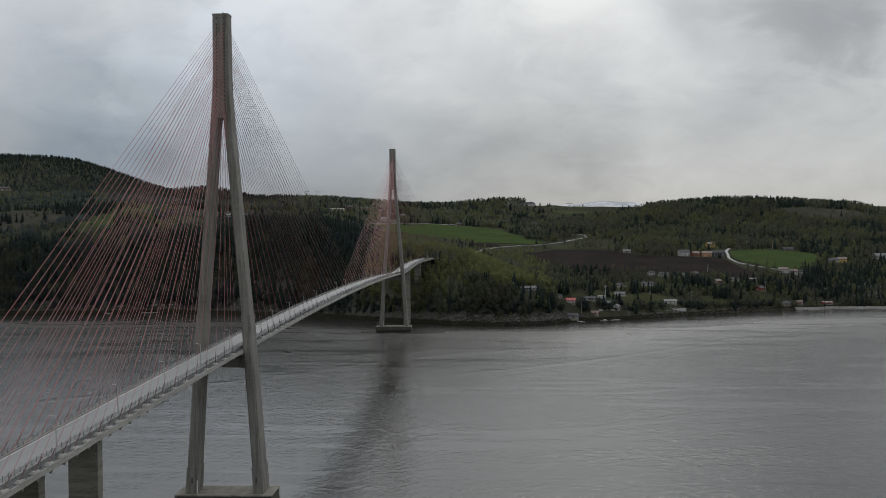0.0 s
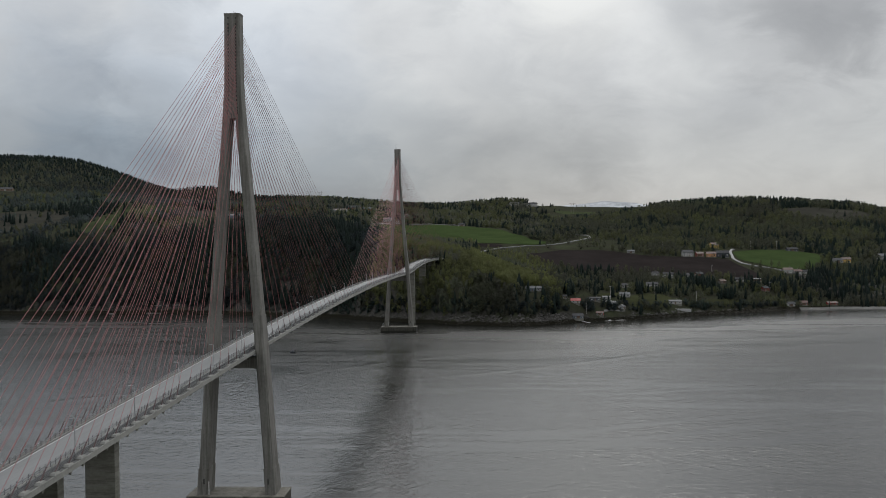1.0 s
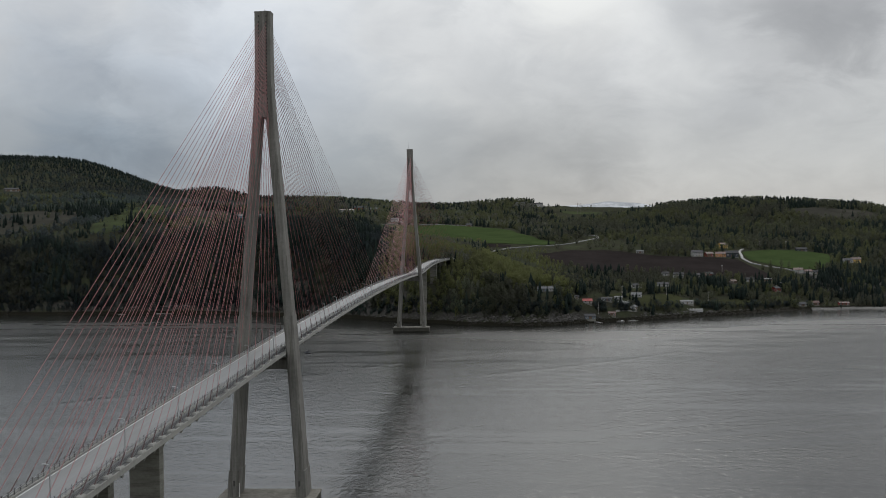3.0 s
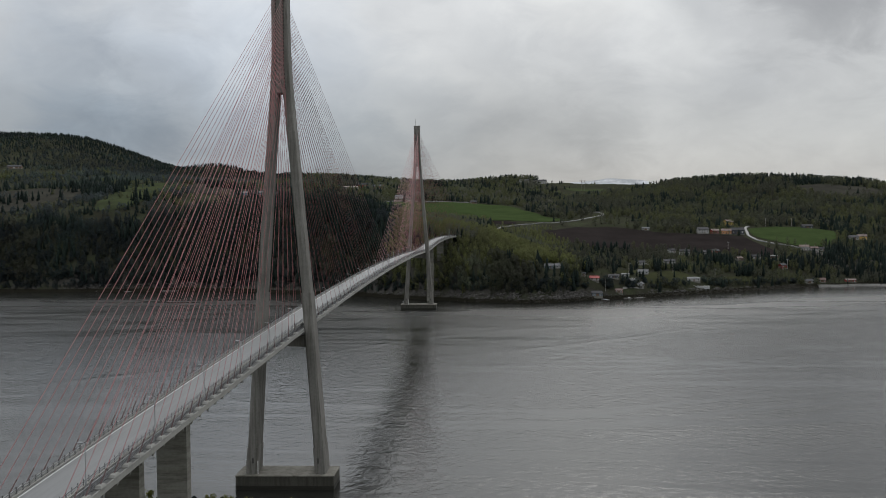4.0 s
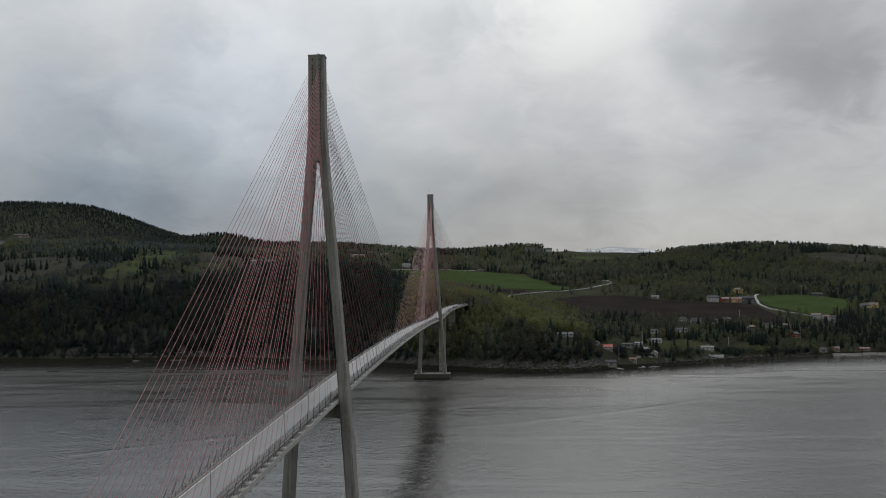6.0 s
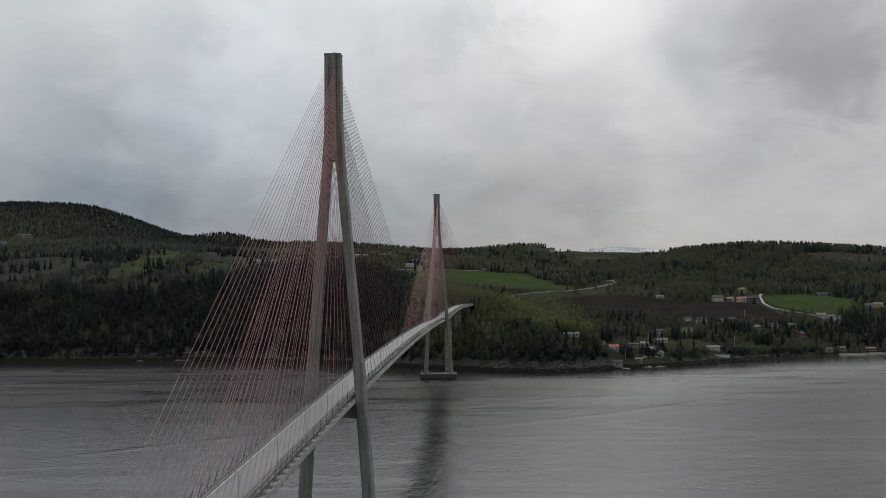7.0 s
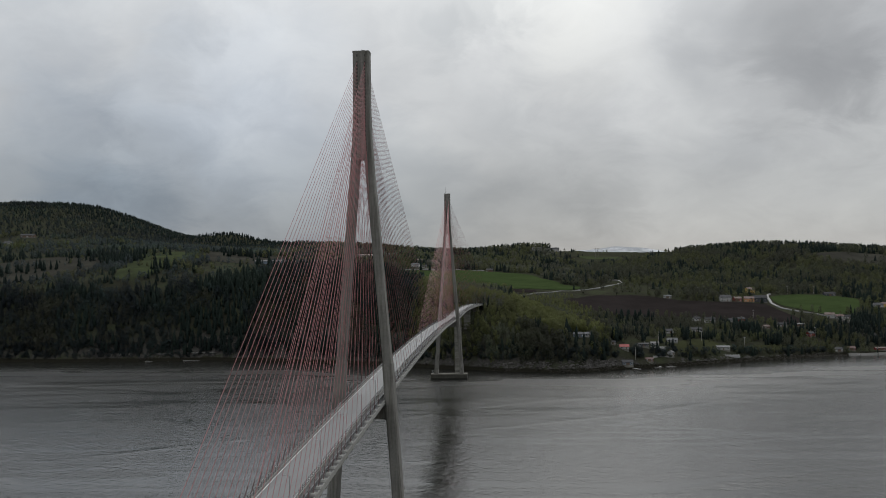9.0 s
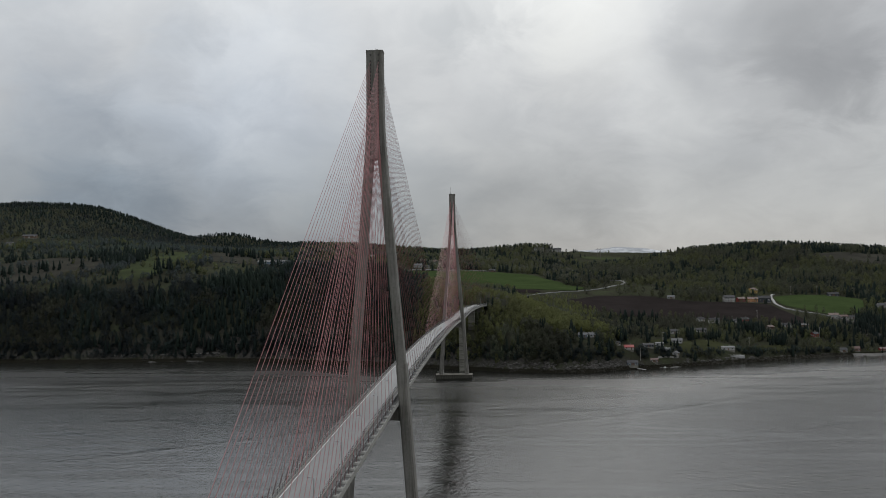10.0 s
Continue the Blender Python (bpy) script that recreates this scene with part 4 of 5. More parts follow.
def terrace(x, y, turn, w, d, label):
    z = float(height(x, y))
    e = tagged(new("terrace"), label, "terrace")
    e.matrix_world = pose(x, y, z, 0, 0, turn)
    part("platform", boxes((-w / 2, w / 2, -d / 2, d / 2, -2.0, 0.5)), WALLS["grey"], e)
    bm = bmesh.new()
    for i in range(int(w / 1.5) + 1):
        xx = -w / 2 + i * w / int(w / 1.5)
        box(bm, xx - 0.05, xx + 0.05, -d / 2, -d / 2 + 0.1, 0.5, 1.5)
    box(bm, -w / 2, w / 2, -d / 2, -d / 2 + 0.1, 1.4, 1.5)
    part("balustrade", bm, M_WHITE, e)


# the farm by the ploughed field
house("house", 322, 957, 4, 13, 8.5, 5.6, "white", "grey", "large white wooden farmhouse with a grey roof")
house("barn", 338, 963, 10, 9, 7, 4.0, "red", "brown", "small dark red barn beside the farmhouse", chimney=False)
house("house", 352, 962, -6, 12, 8, 4.4, "orange", "rust", "orange farmhouse with a rust-brown roof")
house("barn", 367, 966, -4, 15, 10, 5.5, "black", "dark", "tall blue-black barn with white doors", chimney=False)
house("house", 371, 1036, 35, 11, 9, 5.2, "yellow", "rust", "yellow house on the slope above the farm")
house("shed", 253, 966, -3, 9, 5, 2.6, "grey", "pale", "low field shed with a pale metal roof", chimney=False)
# by the water below the headland
house("house", 155, 625, -4, 10.5, 8, 3.0, "white", "red", "white cottage with a bright red roof")
house("shed", 145, 624, 6, 4.5, 4, 2.8, "white", "grey", "small white shed beside the red-roofed cottage", chimney=False)
house("boathouse", 155.5, 611, 8, 12, 9, 3.2, "blue", "grey", "slate-blue boathouse on the shore", 0.45, False)
house("boathouse", 177, 620, -12, 8, 6, 2.8, "red", "rust", "red boathouse among the shore rocks", 0.5, False)
house("boathouse", 199, 637, 60, 7, 6, 3.0, "grey", "pale", "grey boathouse with a pale roof on the shingle", 0.6, False)
house("cabin", 174, 636, 2, 12, 7, 3.0, "black", "grey", "dark cabin with white trim above the shore", 0.3)
house("house", 186, 646, -8, 9, 7, 3.0, "white", "pale", "white cottage with a pale flat roof", 0.25, False)
terrace(187, 640, -8, 16, 4, "wooden sun deck with a white balustrade")
house("house", 219, 756, 3, 14, 8, 3.2, "white", "grey", "long white house with a grey tiled roof")
house("house", 206, 668, -12, 12, 8, 3.0, "grey", "pale", "pale grey bungalow on the slope")
house("house", 247, 763, 5, 15, 8, 3.0, "white", "grey", "low white house with a grey roof")
house("cabin", 113.5, 624, -10, 10, 7, 3.2, "blue", "pale", "bluish cabin among the trees of the headland")
house("cabin", 122, 628, 14, 8, 7, 3.2, "grey", "pale", "grey cabin among the trees of the headland")
house("cabin", 140, 784, 8, 11, 7, 3.0, "brown", "brown", "brown cabin between tall spruces")
# the village slope
house("house", 275, 826, -6, 14, 9, 4.8, "white", "dark", "white two-storey house with a dark roof")
house("house", 262, 835, 20, 9, 8, 3.4, "grey", "dark", "grey house with a dark roof under the field")
house("house", 311, 836, 12, 10, 8, 3.2, "red", "grey", "red cottage with white frames below the field")
house("house", 300, 832, -10, 9, 7, 3.0, "white", "grey", "small white cottage below the field")
house("house", 256, 680, 0, 15, 9, 3.4, "white", "pale", "white house with a broad front over the rocks", 0.3)
terrace(262, 671, 0, 15, 4, "pale sun deck before a white house")
house("cabin", 352, 820, -15, 12, 8, 3.2, "grey", "dark", "weathered grey cabin with a dark roof")
house("house", 372, 830, 4, 15, 8, 3.0, "brown", "pale", "brown bungalow with a pale flat roof", 0.2)
house("house", 330, 805, 25, 9, 7, 3.0, "brown", "brown", "brown cabin among the garden trees")
house("house", 371, 785, 28, 8.5, 7.5, 4.2, "red", "grey", "red house with white frames on the slope")
house("house", 424, 884, -15, 13, 9, 5.2, "white", "brown", "white house with a brown roof at the lane's end")
house("house", 436, 888, 12, 12, 8, 3.6, "white", "rust", "white house with a rust-red roof at the lane's end")
house("house", 448, 893, -20, 8, 7, 3.4, "white", "dark", "small white house with a dark roof")
house("barn", 505, 955, 8, 11, 8, 3.6, "grey", "grey", "grey outbuilding beside a yellow house", chimney=False)
house("house", 516, 956, -14, 11, 8, 4.6, "yellow", "brown", "yellow wooden house with a brown roof")
house("barn", 574, 985, 6, 17, 10, 4.5, "white", "pale", "white barn with a pale roof", chimney=False)
house("boathouse", 385, 741, 10, 9, 7, 3.0, "white", "grey", "white boathouse at the end of the shingle bank", 0.6, False)
house("boathouse", 400, 747, -5, 9, 7, 3.2, "red", "rust", "red boathouse on the shingle bank", 0.6, False)
house("boathouse", 432, 756, 4, 13, 6, 2.6, "red", "rust", "long low red boathouse on the shingle bank", 0.4, False)
# ridge and the far side of the valley
house("house", 125, 1752, 12, 18, 10, 5.4, "white", "grey", "white house on the crest of the ridge")
house("house", 147, 1756, -8, 14, 9, 4.0, "white", "dark", "low white house on the crest of the ridge")
house("house", 163, 1762, 5, 15, 10, 6.2, "white", "dark", "dark-roofed white house on the crest")
house("barn", -258, 1015, -4, 40, 12, 4.6, "blue", "pale", "long slate-grey barn above the dark forest", 0.3, False)
house("barn", -172, 1500, 4, 26, 13, 7, "red", "dark", "big red barn on the hillside", chimney=False)
house("barn", -148, 1512, -12, 20, 11, 5, "red", "pale", "red barn with a pale roof", chimney=False)
house("barn", -190, 1440, 2, 32, 10, 4.0, "white", "brown", "long low farm building with white walls", 0.3, False)
house("house", -84, 1250, -6, 12, 8, 4.2, "white", "pale", "white house by the upper road")
house("house", -72, 1262, 14, 8, 7, 3.2, "white", "grey", "small white house by the upper road")
house("barn", -88, 1379, 6, 16, 10, 6, "red", "rust", "red barn above the green field", chimney=False)
house("house", -68, 1378, -10, 14, 10, 5.4, "white", "rust", "white house with a rust-red roof above the field")
house("house", 30, 1300, 8, 10, 7, 3.2, "brown", "dark", "dark cottage at the top of the field")
house("barn", -832, 1530, 5, 26, 10, 4.0, "brown", "grey", "long brown barn on the western hill", chimney=False)
house("house", -812, 1412, -10, 13, 9, 5.0, "grey", "grey", "pale farmhouse on the western hill")
house("shed", 470, 1024, 4, 14, 7, 3.0, "black", "dark", "low black shed at the top of a green field", chimney=False)


# ---- poles, jetties, boats ----
def mast(x, y, tall, label, arm=False):
    e = tagged(new("utility_pole"), label, "pole", "poles on the far shore")
    e.matrix_world = pose(x, y, float(height(x, y)))
    bm = bmesh.new()
    tube(bm, (0, 0, -1), (0, 0, tall), 0.17, 0.11, 6)
    part("pole", bm, M_BIRCH, e)
    if arm:
        part("crossarm", boxes((-1.2, 1.2, -0.1, 0.1, tall - 0.9, tall - 0.7)), M_STEEL, e)


for x, y, tall, arm in ((164, 616, 11, False), (190, 650, 12, True), (279, 690, 13, True), (376, 784, 11, True), (331, 860, 9, True), (240, 700, 10, True), (300, 1010, 10, True), (420, 1035, 11, True), (455, 1040, 11, True)):
    mast(x, y, tall, "pale utility pole among houses and trees", arm)


def power_frame(x, y, turn):
    e = tagged(new("power_pylon"), "wooden H-frame power pylon on the ridge", "pylon", "pylons on the ridge")
    e.matrix_world = pose(x, y, float(height(x, y)), 0, 0, turn)
    for px in (-2.6, 2.6):
        bm = bmesh.new()
        tube(bm, (px, 0, -1), (px, 0, 21), 0.3, 0.2, 6)
        part("pole", bm, M_BARK, e)
    bm = boxes((-6.5, 6.5, -0.2, 0.2, 18.6, 19.1))
    tube(bm, (-2.6, 0, 10), (2.6, 0, 18), 0.12, 0.12, 5), tube(bm, (2.6, 0, 10), (-2.6, 0, 18), 0.12, 0.12, 5)
    part("crossarm", bm, M_BARK, e)


power_frame(-323, 1880, 10)
power_frame(-300, 1890, 10)
power_frame(232, 1610, 0)


def jetty(x, y, turn, length, label):
    e = tagged(new("jetty"), label, "jetty")
    e.matrix_world = pose(x, y, WATER, 0, 0, turn)
    part("walkway", boxes((-1.1, 1.1, -length, 0, 0.9, 1.15)), WALLS["grey"], e)
    for i in range(int(length / 3) + 1):
        for px in (-0.9, 0.9):
            bm = bmesh.new()
            tube(bm, (px, -i * 3.0, -3), (px, -i * 3.0, 1.3), 0.14, 0.14, 6)
            part("pile", bm, M_BARK, e)


jetty(160, 603, 20, 13, "grey wooden jetty before a boathouse")
jetty(186, 618, -10, 10, "grey wooden jetty beside the shingle")
jetty(402, 740, 5, 9, "short wooden jetty below red boathouses")


def small_boat(x, y, turn):
    e = tagged(new("small_boat"), "small dark motor boat lying on the fjord", "boat")
    e.matrix_world = pose(x, y, WATER, 0, 0, turn) @ Matrix.Scale(0.8, 4)
    bm = bmesh.new()
    loft(bm, [[(sx * w, yy, z) for sx, z in ((-1, 0.75), (-0.7, -0.25), (0.7, -0.25), (1, 0.75))] for yy, w in ((-2.9, 1.0), (0, 1.15), (1.8, 0.8), (3.2, 0.12))])
    part("hull", bm, WALLS["black"], e)
    bm = bmesh.new()
    loft(bm, [[(-hw, -0.6, z), (hw, -0.6, z), (hw, l, z), (-hw, l, z)] for hw, l, z in ((0.75, 1.2, 0.6), (0.7, 1.0, 1.5), (0.6, 0.7, 2.1))])
    part("wheelhouse", bm, WALLS["black"], e)
    part("outboard_motor", boxes((-0.25, 0.25, -3.4, -2.85, 0.0, 1.25)), M_HOLE, e)


small_boat(-61, 387, 70)

# ---- woods ----
rng = np.random.default_rng(11)


def spruce_shape(tiers, sides):
    """Ragged tiers of drooping branches on a thin stem; one metre tall."""
    v, f = [], []
    for k in range(tiers):
        lo = 0.10 + 0.82 * k / tiers
        hi = min(lo + 1.9 / tiers, 1.0)
        r = 0.20 * (1 - lo) ** 0.8 + 0.008
        i = len(v)
        v.append((rng.uniform(-0.01, 0.01), rng.uniform(-0.01, 0.01), hi))
        a0 = rng.uniform(0, 6.3)
        for s in range(sides):
            a, q = a0 + math.tau * s / sides, r * rng.uniform(0.55, 1.25)
            v.append((q * math.cos(a), q * math.sin(a), lo + rng.uniform(-0.035, 0.03)))
        f += [(i, i + 1 + s, i + 1 + (s + 1) % sides) for s in range(sides)]
    i = len(v)
    v += [(0.014, 0, 0), (-0.007, 0.012, 0), (-0.007, -0.012, 0), (0, 0, 0.5)]
    f += [(i, i + 1, i + 3), (i + 1, i + 2, i + 3), (i + 2, i, i + 3)]
    return np.array(v), np.array(f)


def broadleaf_shape(sprays, lo, hi):
    """A stem and an uneven upright crown of loose leaf sprays that let light through; one metre tall."""
    v = [(0.016, 0, 0), (-0.008, 0.014, 0), (-0.008, -0.014, 0), (0, 0, 0.85)]
    f = [(0, 1, 3), (1, 2, 3), (2, 0, 3)]
    lobes = [(rng.uniform(0, math.tau), rng.uniform(0.35, 0.85), rng.uniform(0.75, 1.2)) for _ in range(5)]
    for k in range(sprays):
        q = (k + rng.uniform()) / sprays
        z = 0.20 + 0.78 * q
        a = rng.uniform(0, math.tau)
        swell = math.sqrt(max(1 - (1.65 * q - 0.68) ** 2, 0.04)) * 0.21
        lump = 1 + sum(0.28 * math.cos(a - b) * math.exp(-((z - h) / 0.16) ** 2) * g for b, h, g in lobes)
        r = swell * lump * rng.uniform(0.25, 1.0) ** 0.5
        c = np.array((r * math.cos(a), r * math.sin(a), z))
        n = np.array((math.cos(a), math.sin(a), rng.uniform(-0.1, 1.1))) + rng.normal(0, 0.45, 3)
        n /= np.linalg.norm(n)
        u = np.cross(n, rng.normal(size=3))
        u /= np.linalg.norm(u)
        w = np.cross(n, u) * rng.uniform(lo, hi)
        u = u * rng.uniform(lo, hi)
        i = len(v)
        v += [tuple(c - u), tuple(c + w), tuple(c + u), tuple(c - w)]
        f += [(i, i + 1, i + 2), (i, i + 2, i + 3)]
    return np.array(v), np.array(f)


SPRUCE_NEAR = [spruce_shape(6, 7) for _ in range(8)]
SPRUCE_FAR = [spruce_shape(4, 5) for _ in range(6)]
LEAF_NEAR = [broadleaf_shape(78, 0.032, 0.062) for _ in range(10)]
LEAF_FAR = [broadleaf_shape(34, 0.052, 0.094) for _ in range(8)]


def plant(name, shapes, x, y, tall, wide, tint, material, label, category="trees"):
    """All trees of one wood as one mesh."""
    if len(x) == 0:
        return None
    kind, turn = rng.integers(len(shapes), size=len(x)), rng.uniform(0, math.tau, len(x))
    z = height(x, y) - 0.3
    vs, fs, ts, ls, base = [], [], [], [], 0
    flat = 0.12 if shapes is SPRUCE_NEAR or shapes is SPRUCE_FAR else 0.42
    for k, (v, f) in enumerate(shapes):
        pick = np.flatnonzero(kind == k)
        if not len(pick):
            continue
        c, s = np.cos(turn[pick])[:, None], np.sin(turn[pick])[:, None]
        w = (wide * tall)[pick][:, None]
        px = (v[None, :, 0] * c - v[None, :, 1] * s) * w + x[pick][:, None]
        py = (v[None, :, 0] * s + v[None, :, 1] * c) * w + y[pick][:, None]
        pz = v[None, :, 2] * tall[pick][:, None] + z[pick][:, None]
        vs.append(np.stack([px, py, pz], -1).reshape(-1, 3))
        fs.append((f[None] + (np.arange(len(pick)) * len(v))[:, None, None] + base).reshape(-1, 3))
        ts.append(np.repeat(tint[pick], len(v)))
        up = np.broadcast_to((v[None, :, 2] - 0.5) * flat, px.shape)
        ls.append(np.stack([v[None, :, 0] * c - v[None, :, 1] * s, v[None, :, 0] * s + v[None, :, 1] * c, up], -1).reshape(-1, 3))
        base += len(pick) * len(v)
    me = tri_mesh(name, np.concatenate(vs), np.concatenate(fs), np.concatenate(ts), np.concatenate(ls))
    return tagged(part(name, me, material), label, category, kind="stuff")


OPEN_LAND = [GREEN_WEST, SOIL_WEST, SOIL_EAST, GREEN_EAST]
ROUGH_LAND = [VERGE, MEADOW_HILL, RIDGE_FIELD, FELLED, FELLED_WEST, FELLED_HILL]


def scatter(x0, x1, y0, y1, step):
    """Jittered places on land, off the fields, lanes, houses and the bridge's line."""
    gx, gy = np.meshgrid(np.arange(x0, x1, step), np.arange(y0, y1, step))
    x = (gx + rng.uniform(-0.55, 0.55, gx.shape) * step).ravel()
    y = (gy + rng.uniform(-0.55, 0.55, gy.shape) * step).ravel()
    keep = y - shore_y(x) > 3
    for poly in OPEN_LAND:
        keep &= ~inside(x, y, poly)
    for poly in ROUGH_LAND:
        keep &= ~(inside(x, y, poly) & (rng.uniform(size=len(x)) < (0.96 if poly is FELLED else 0.90 if poly is MEADOW_HILL else 0.80)))
    for pts, half in ((LANE_WEST, 8), (LANE_EAST, 8), (LANE_UPPER, 7)):
        for px, py in pts[::3]:
            keep &= ~((np.abs(x - px) < half) & (y - py < 6) & (y - py > -16))
    for hx, hy, size in HOUSES:
        keep &= ~((np.abs(x - hx) < size * 0.62 + 1) & (y - hy < size * 0.6 + 2) & (y - hy > -size * 0.5 - 3.5))
    for hx, hy, size in HOUSES:
        if 600 < hy < 900 and hx > 105:
            keep &= ~((np.abs(x - hx - (y - hy) * 0.22) < size * 0.6) & (y < hy) & (y > hy - 42) & (rng.uniform(size=len(x)) < 0.62))
        if hx < -200 and 950 < hy < 1100:
            keep &= ~((np.abs(x - hx - (y - hy) * 0.24) < size * 0.55) & (y < hy) & (y > hy - 70))
    for poly in LAWNS:
        keep &= ~(inside(x, y, poly) & (rng.uniform(size=len(x)) < 0.85))
    for s in range(560, 672, 8):
        c, a = deck_at(float(s))
        keep &= ~((np.abs(x - c.x) < 8) & (np.abs(y - c.y) < 8) & (height(x, y) + 9 > c.z - 2))
    seen = np.abs((x - 50) / (y + 300) + 0.05) < 0.52
    return x[keep & seen], y[keep & seen]


def chance(p):
    return rng.uniform(size=len(p)) < p


def tints(x, y, low, high):
    return np.clip(low + (high - low) * (0.5 + 0.45 * value_noise(x, y, 45, 21) + 0.2 * value_noise(x, y, 17, 22) + rng.normal(0, 0.10, len(x))), 0, 1)


def groves(x, y, size, seed):
    """Even numbers in 0..1 that change slowly over the plan, so that trees of a kind stand together."""
    n = value_noise(x, y, size, seed) + 0.6 * value_noise(x, y, size * 0.4, seed + 1) + rng.normal(0, 0.22, len(x))
    return np.argsort(np.argsort(n)) / max(len(n), 1)


def grow(area, x, y, density, conifer, dusk, leaf_tint, near, tall=(7, 13), bud=None, leaf=None):
    """Split the places of an area into spruce, budding and leafy trees."""
    dens, con = np.clip(density, 0, 1), np.clip(conifer, 0, 1)
    keep = chance(dens)
    x, y, con, dk = x[keep], y[keep], con[keep], np.broadcast_to(dusk, dens.shape)[keep]
    is_con = groves(x, y, 26, 61) < con
    is_dusk = ~is_con & (groves(x, y, 34, 71) < dk)
    leafy = ~is_con & ~is_dusk
    size = lambda n, k=1.0: rng.uniform(tall[0], tall[1], n) * k
    a, b, c = is_con, is_dusk, leafy
    big = 1.2 if near else 1.1
    plant("spruce_wood", SPRUCE_NEAR if near else SPRUCE_FAR, x[a], y[a], size(a.sum(), big), rng.uniform(0.8, 1.25, a.sum()) * (1.0 if near else 1.45), tints(x[a], y[a], 0.0, 0.7), M_SPRUCE, "dark green spruces " + area)
    plant("budding_wood", LEAF_NEAR if near else LEAF_FAR, x[b], y[b], size(b.sum()), rng.uniform(0.9, 1.3, b.sum()) * (1.0 if near else 1.25), tints(x[b], y[b], 0.0, 0.9), bud or M_BUD, "grey-brown budding broadleaf trees " + area)
    plant("leafy_wood", LEAF_NEAR if near else LEAF_FAR, x[c], y[c], size(c.sum()), rng.uniform(0.95, 1.35, c.sum()) * (1.0 if near else 1.25), tints(x[c], y[c], *leaf_tint), leaf or M_SPRING, "olive spring-green broadleaf trees " + area)


def cluster(x, y, size, seed, lo=-0.2, hi=0.3):
    return np.clip((value_noise(x, y, size, seed) - lo) / (hi - lo), 0, 1)


# steep dark forest on the western shore
x, y = scatter(-640, -40, 640, 880, 4.5)
edge = np.interp(x, (-640, -440, -400, -370, -300, -200, -60), (825, 818, 808, 806, 812, 850, 840)) + value_noise(x, y, 30, 31) * 14
nose = np.clip((x + 330) / 80, 0, 1)
low = y < edge
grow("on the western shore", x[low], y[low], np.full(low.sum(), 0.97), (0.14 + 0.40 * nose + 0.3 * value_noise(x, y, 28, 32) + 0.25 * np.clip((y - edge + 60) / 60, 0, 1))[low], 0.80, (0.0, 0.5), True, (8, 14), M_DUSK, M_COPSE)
# heath and clearings above it
x, y = scatter(-900, -180, 800, 1560, 7.0)
up = y > np.interp(x, (-640, -400, -300, -200, -60), (825, 815, 812, 850, 840))
x, y = x[up], y[up]
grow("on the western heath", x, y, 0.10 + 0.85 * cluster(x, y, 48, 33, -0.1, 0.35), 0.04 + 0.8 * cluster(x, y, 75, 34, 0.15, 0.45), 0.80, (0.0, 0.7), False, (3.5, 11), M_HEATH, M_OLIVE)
x, y = scatter(-900, -180, 800, 1560, 12.0)
up = y > np.interp(x, (-640, -400, -300, -200, -60), (825, 815, 812, 850, 840))
x, y = x[up], y[up]
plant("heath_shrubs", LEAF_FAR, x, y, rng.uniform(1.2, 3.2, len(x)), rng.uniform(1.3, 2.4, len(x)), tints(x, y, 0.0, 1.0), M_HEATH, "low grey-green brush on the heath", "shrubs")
# tight clumps of tall spruce on the heath
spots = [(-456, 1031, 16, 34, 70), (-440, 985, 12, 14, 26), (-346, 862, 12, 8, 20), (-514, 1098, 18, 22, 34), (-540, 925, 28, 10, 22), (-330, 1130, 12, 16, 18), (-240, 905, 14, 10, 16)]
x = np.concatenate([rng.normal(a, dx, n) for a, b, dx, dy, n in spots])
y = np.concatenate([rng.normal(b, dy, n) for a, b, dx, dy, n in spots])
plant("spruce_clumps", SPRUCE_NEAR, x, y, rng.uniform(9, 15, len(x)), rng.uniform(0.9, 1.3, len(x)), tints(x, y, 0.0, 0.5), M_SPRUCE, "clumps of tall dark spruces on the open heath")
# the mountain
x, y = scatter(-1500, -240, 1560, 2300, 9.0)
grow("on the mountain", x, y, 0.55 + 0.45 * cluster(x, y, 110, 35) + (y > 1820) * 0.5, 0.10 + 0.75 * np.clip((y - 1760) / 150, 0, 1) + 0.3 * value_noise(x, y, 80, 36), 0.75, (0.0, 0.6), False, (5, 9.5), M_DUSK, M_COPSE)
# valley behind the far abutment
x, y = scatter(-90, 60, 590, 1010, 4.6)
x, y = x[x > -45 + (y < 800) * 0], y[x > -45]
grow("in the valley behind the bridge", x, y, np.full(len(x), 0.95), 0.03 + 0.08 * cluster(x, y, 30, 37), 0.35, (0.1, 0.8), True, (7, 12))
# the headland
x, y = scatter(60, 150, 580, 960, 4.4)
back = y > 775
fx, fy = x[back], y[back]
x, y = x[~back], y[~back]
grow("on the headland", x, y, np.full(len(x), 0.97), np.clip((x - 95) / 110, 0, 0.5) + 0.06 * cluster(x, y, 25, 38), np.clip(0.2 + 0.75 * (642 - y) / 60 + np.abs(x - 88) / 55 - 0.3, 0.12, 0.92), (0.3, 1.0), True, (8, 14), M_COPSE)
grow("on the back of the headland", fx, fy, np.full(len(fx), 0.9), 0.05 * cluster(fx, fy, 25, 38), 0.3, (0.2, 1.0), True, (4, 7))
# gardens and groves of the village
x, y = scatter(150, 560, 610, 960, 5.6)
grow("between the village houses", x, y, 0.72 + 0.45 * cluster(x, y, 26, 39) + (x > 440) * 0.4, 0.05 + 0.60 * cluster(x, y, 34, 40, 0.05, 0.45) + (x > 420) * 0.15, 0.62, (0.0, 0.7), True, (4.0, 10.5), M_COPSE, M_OLIVE)
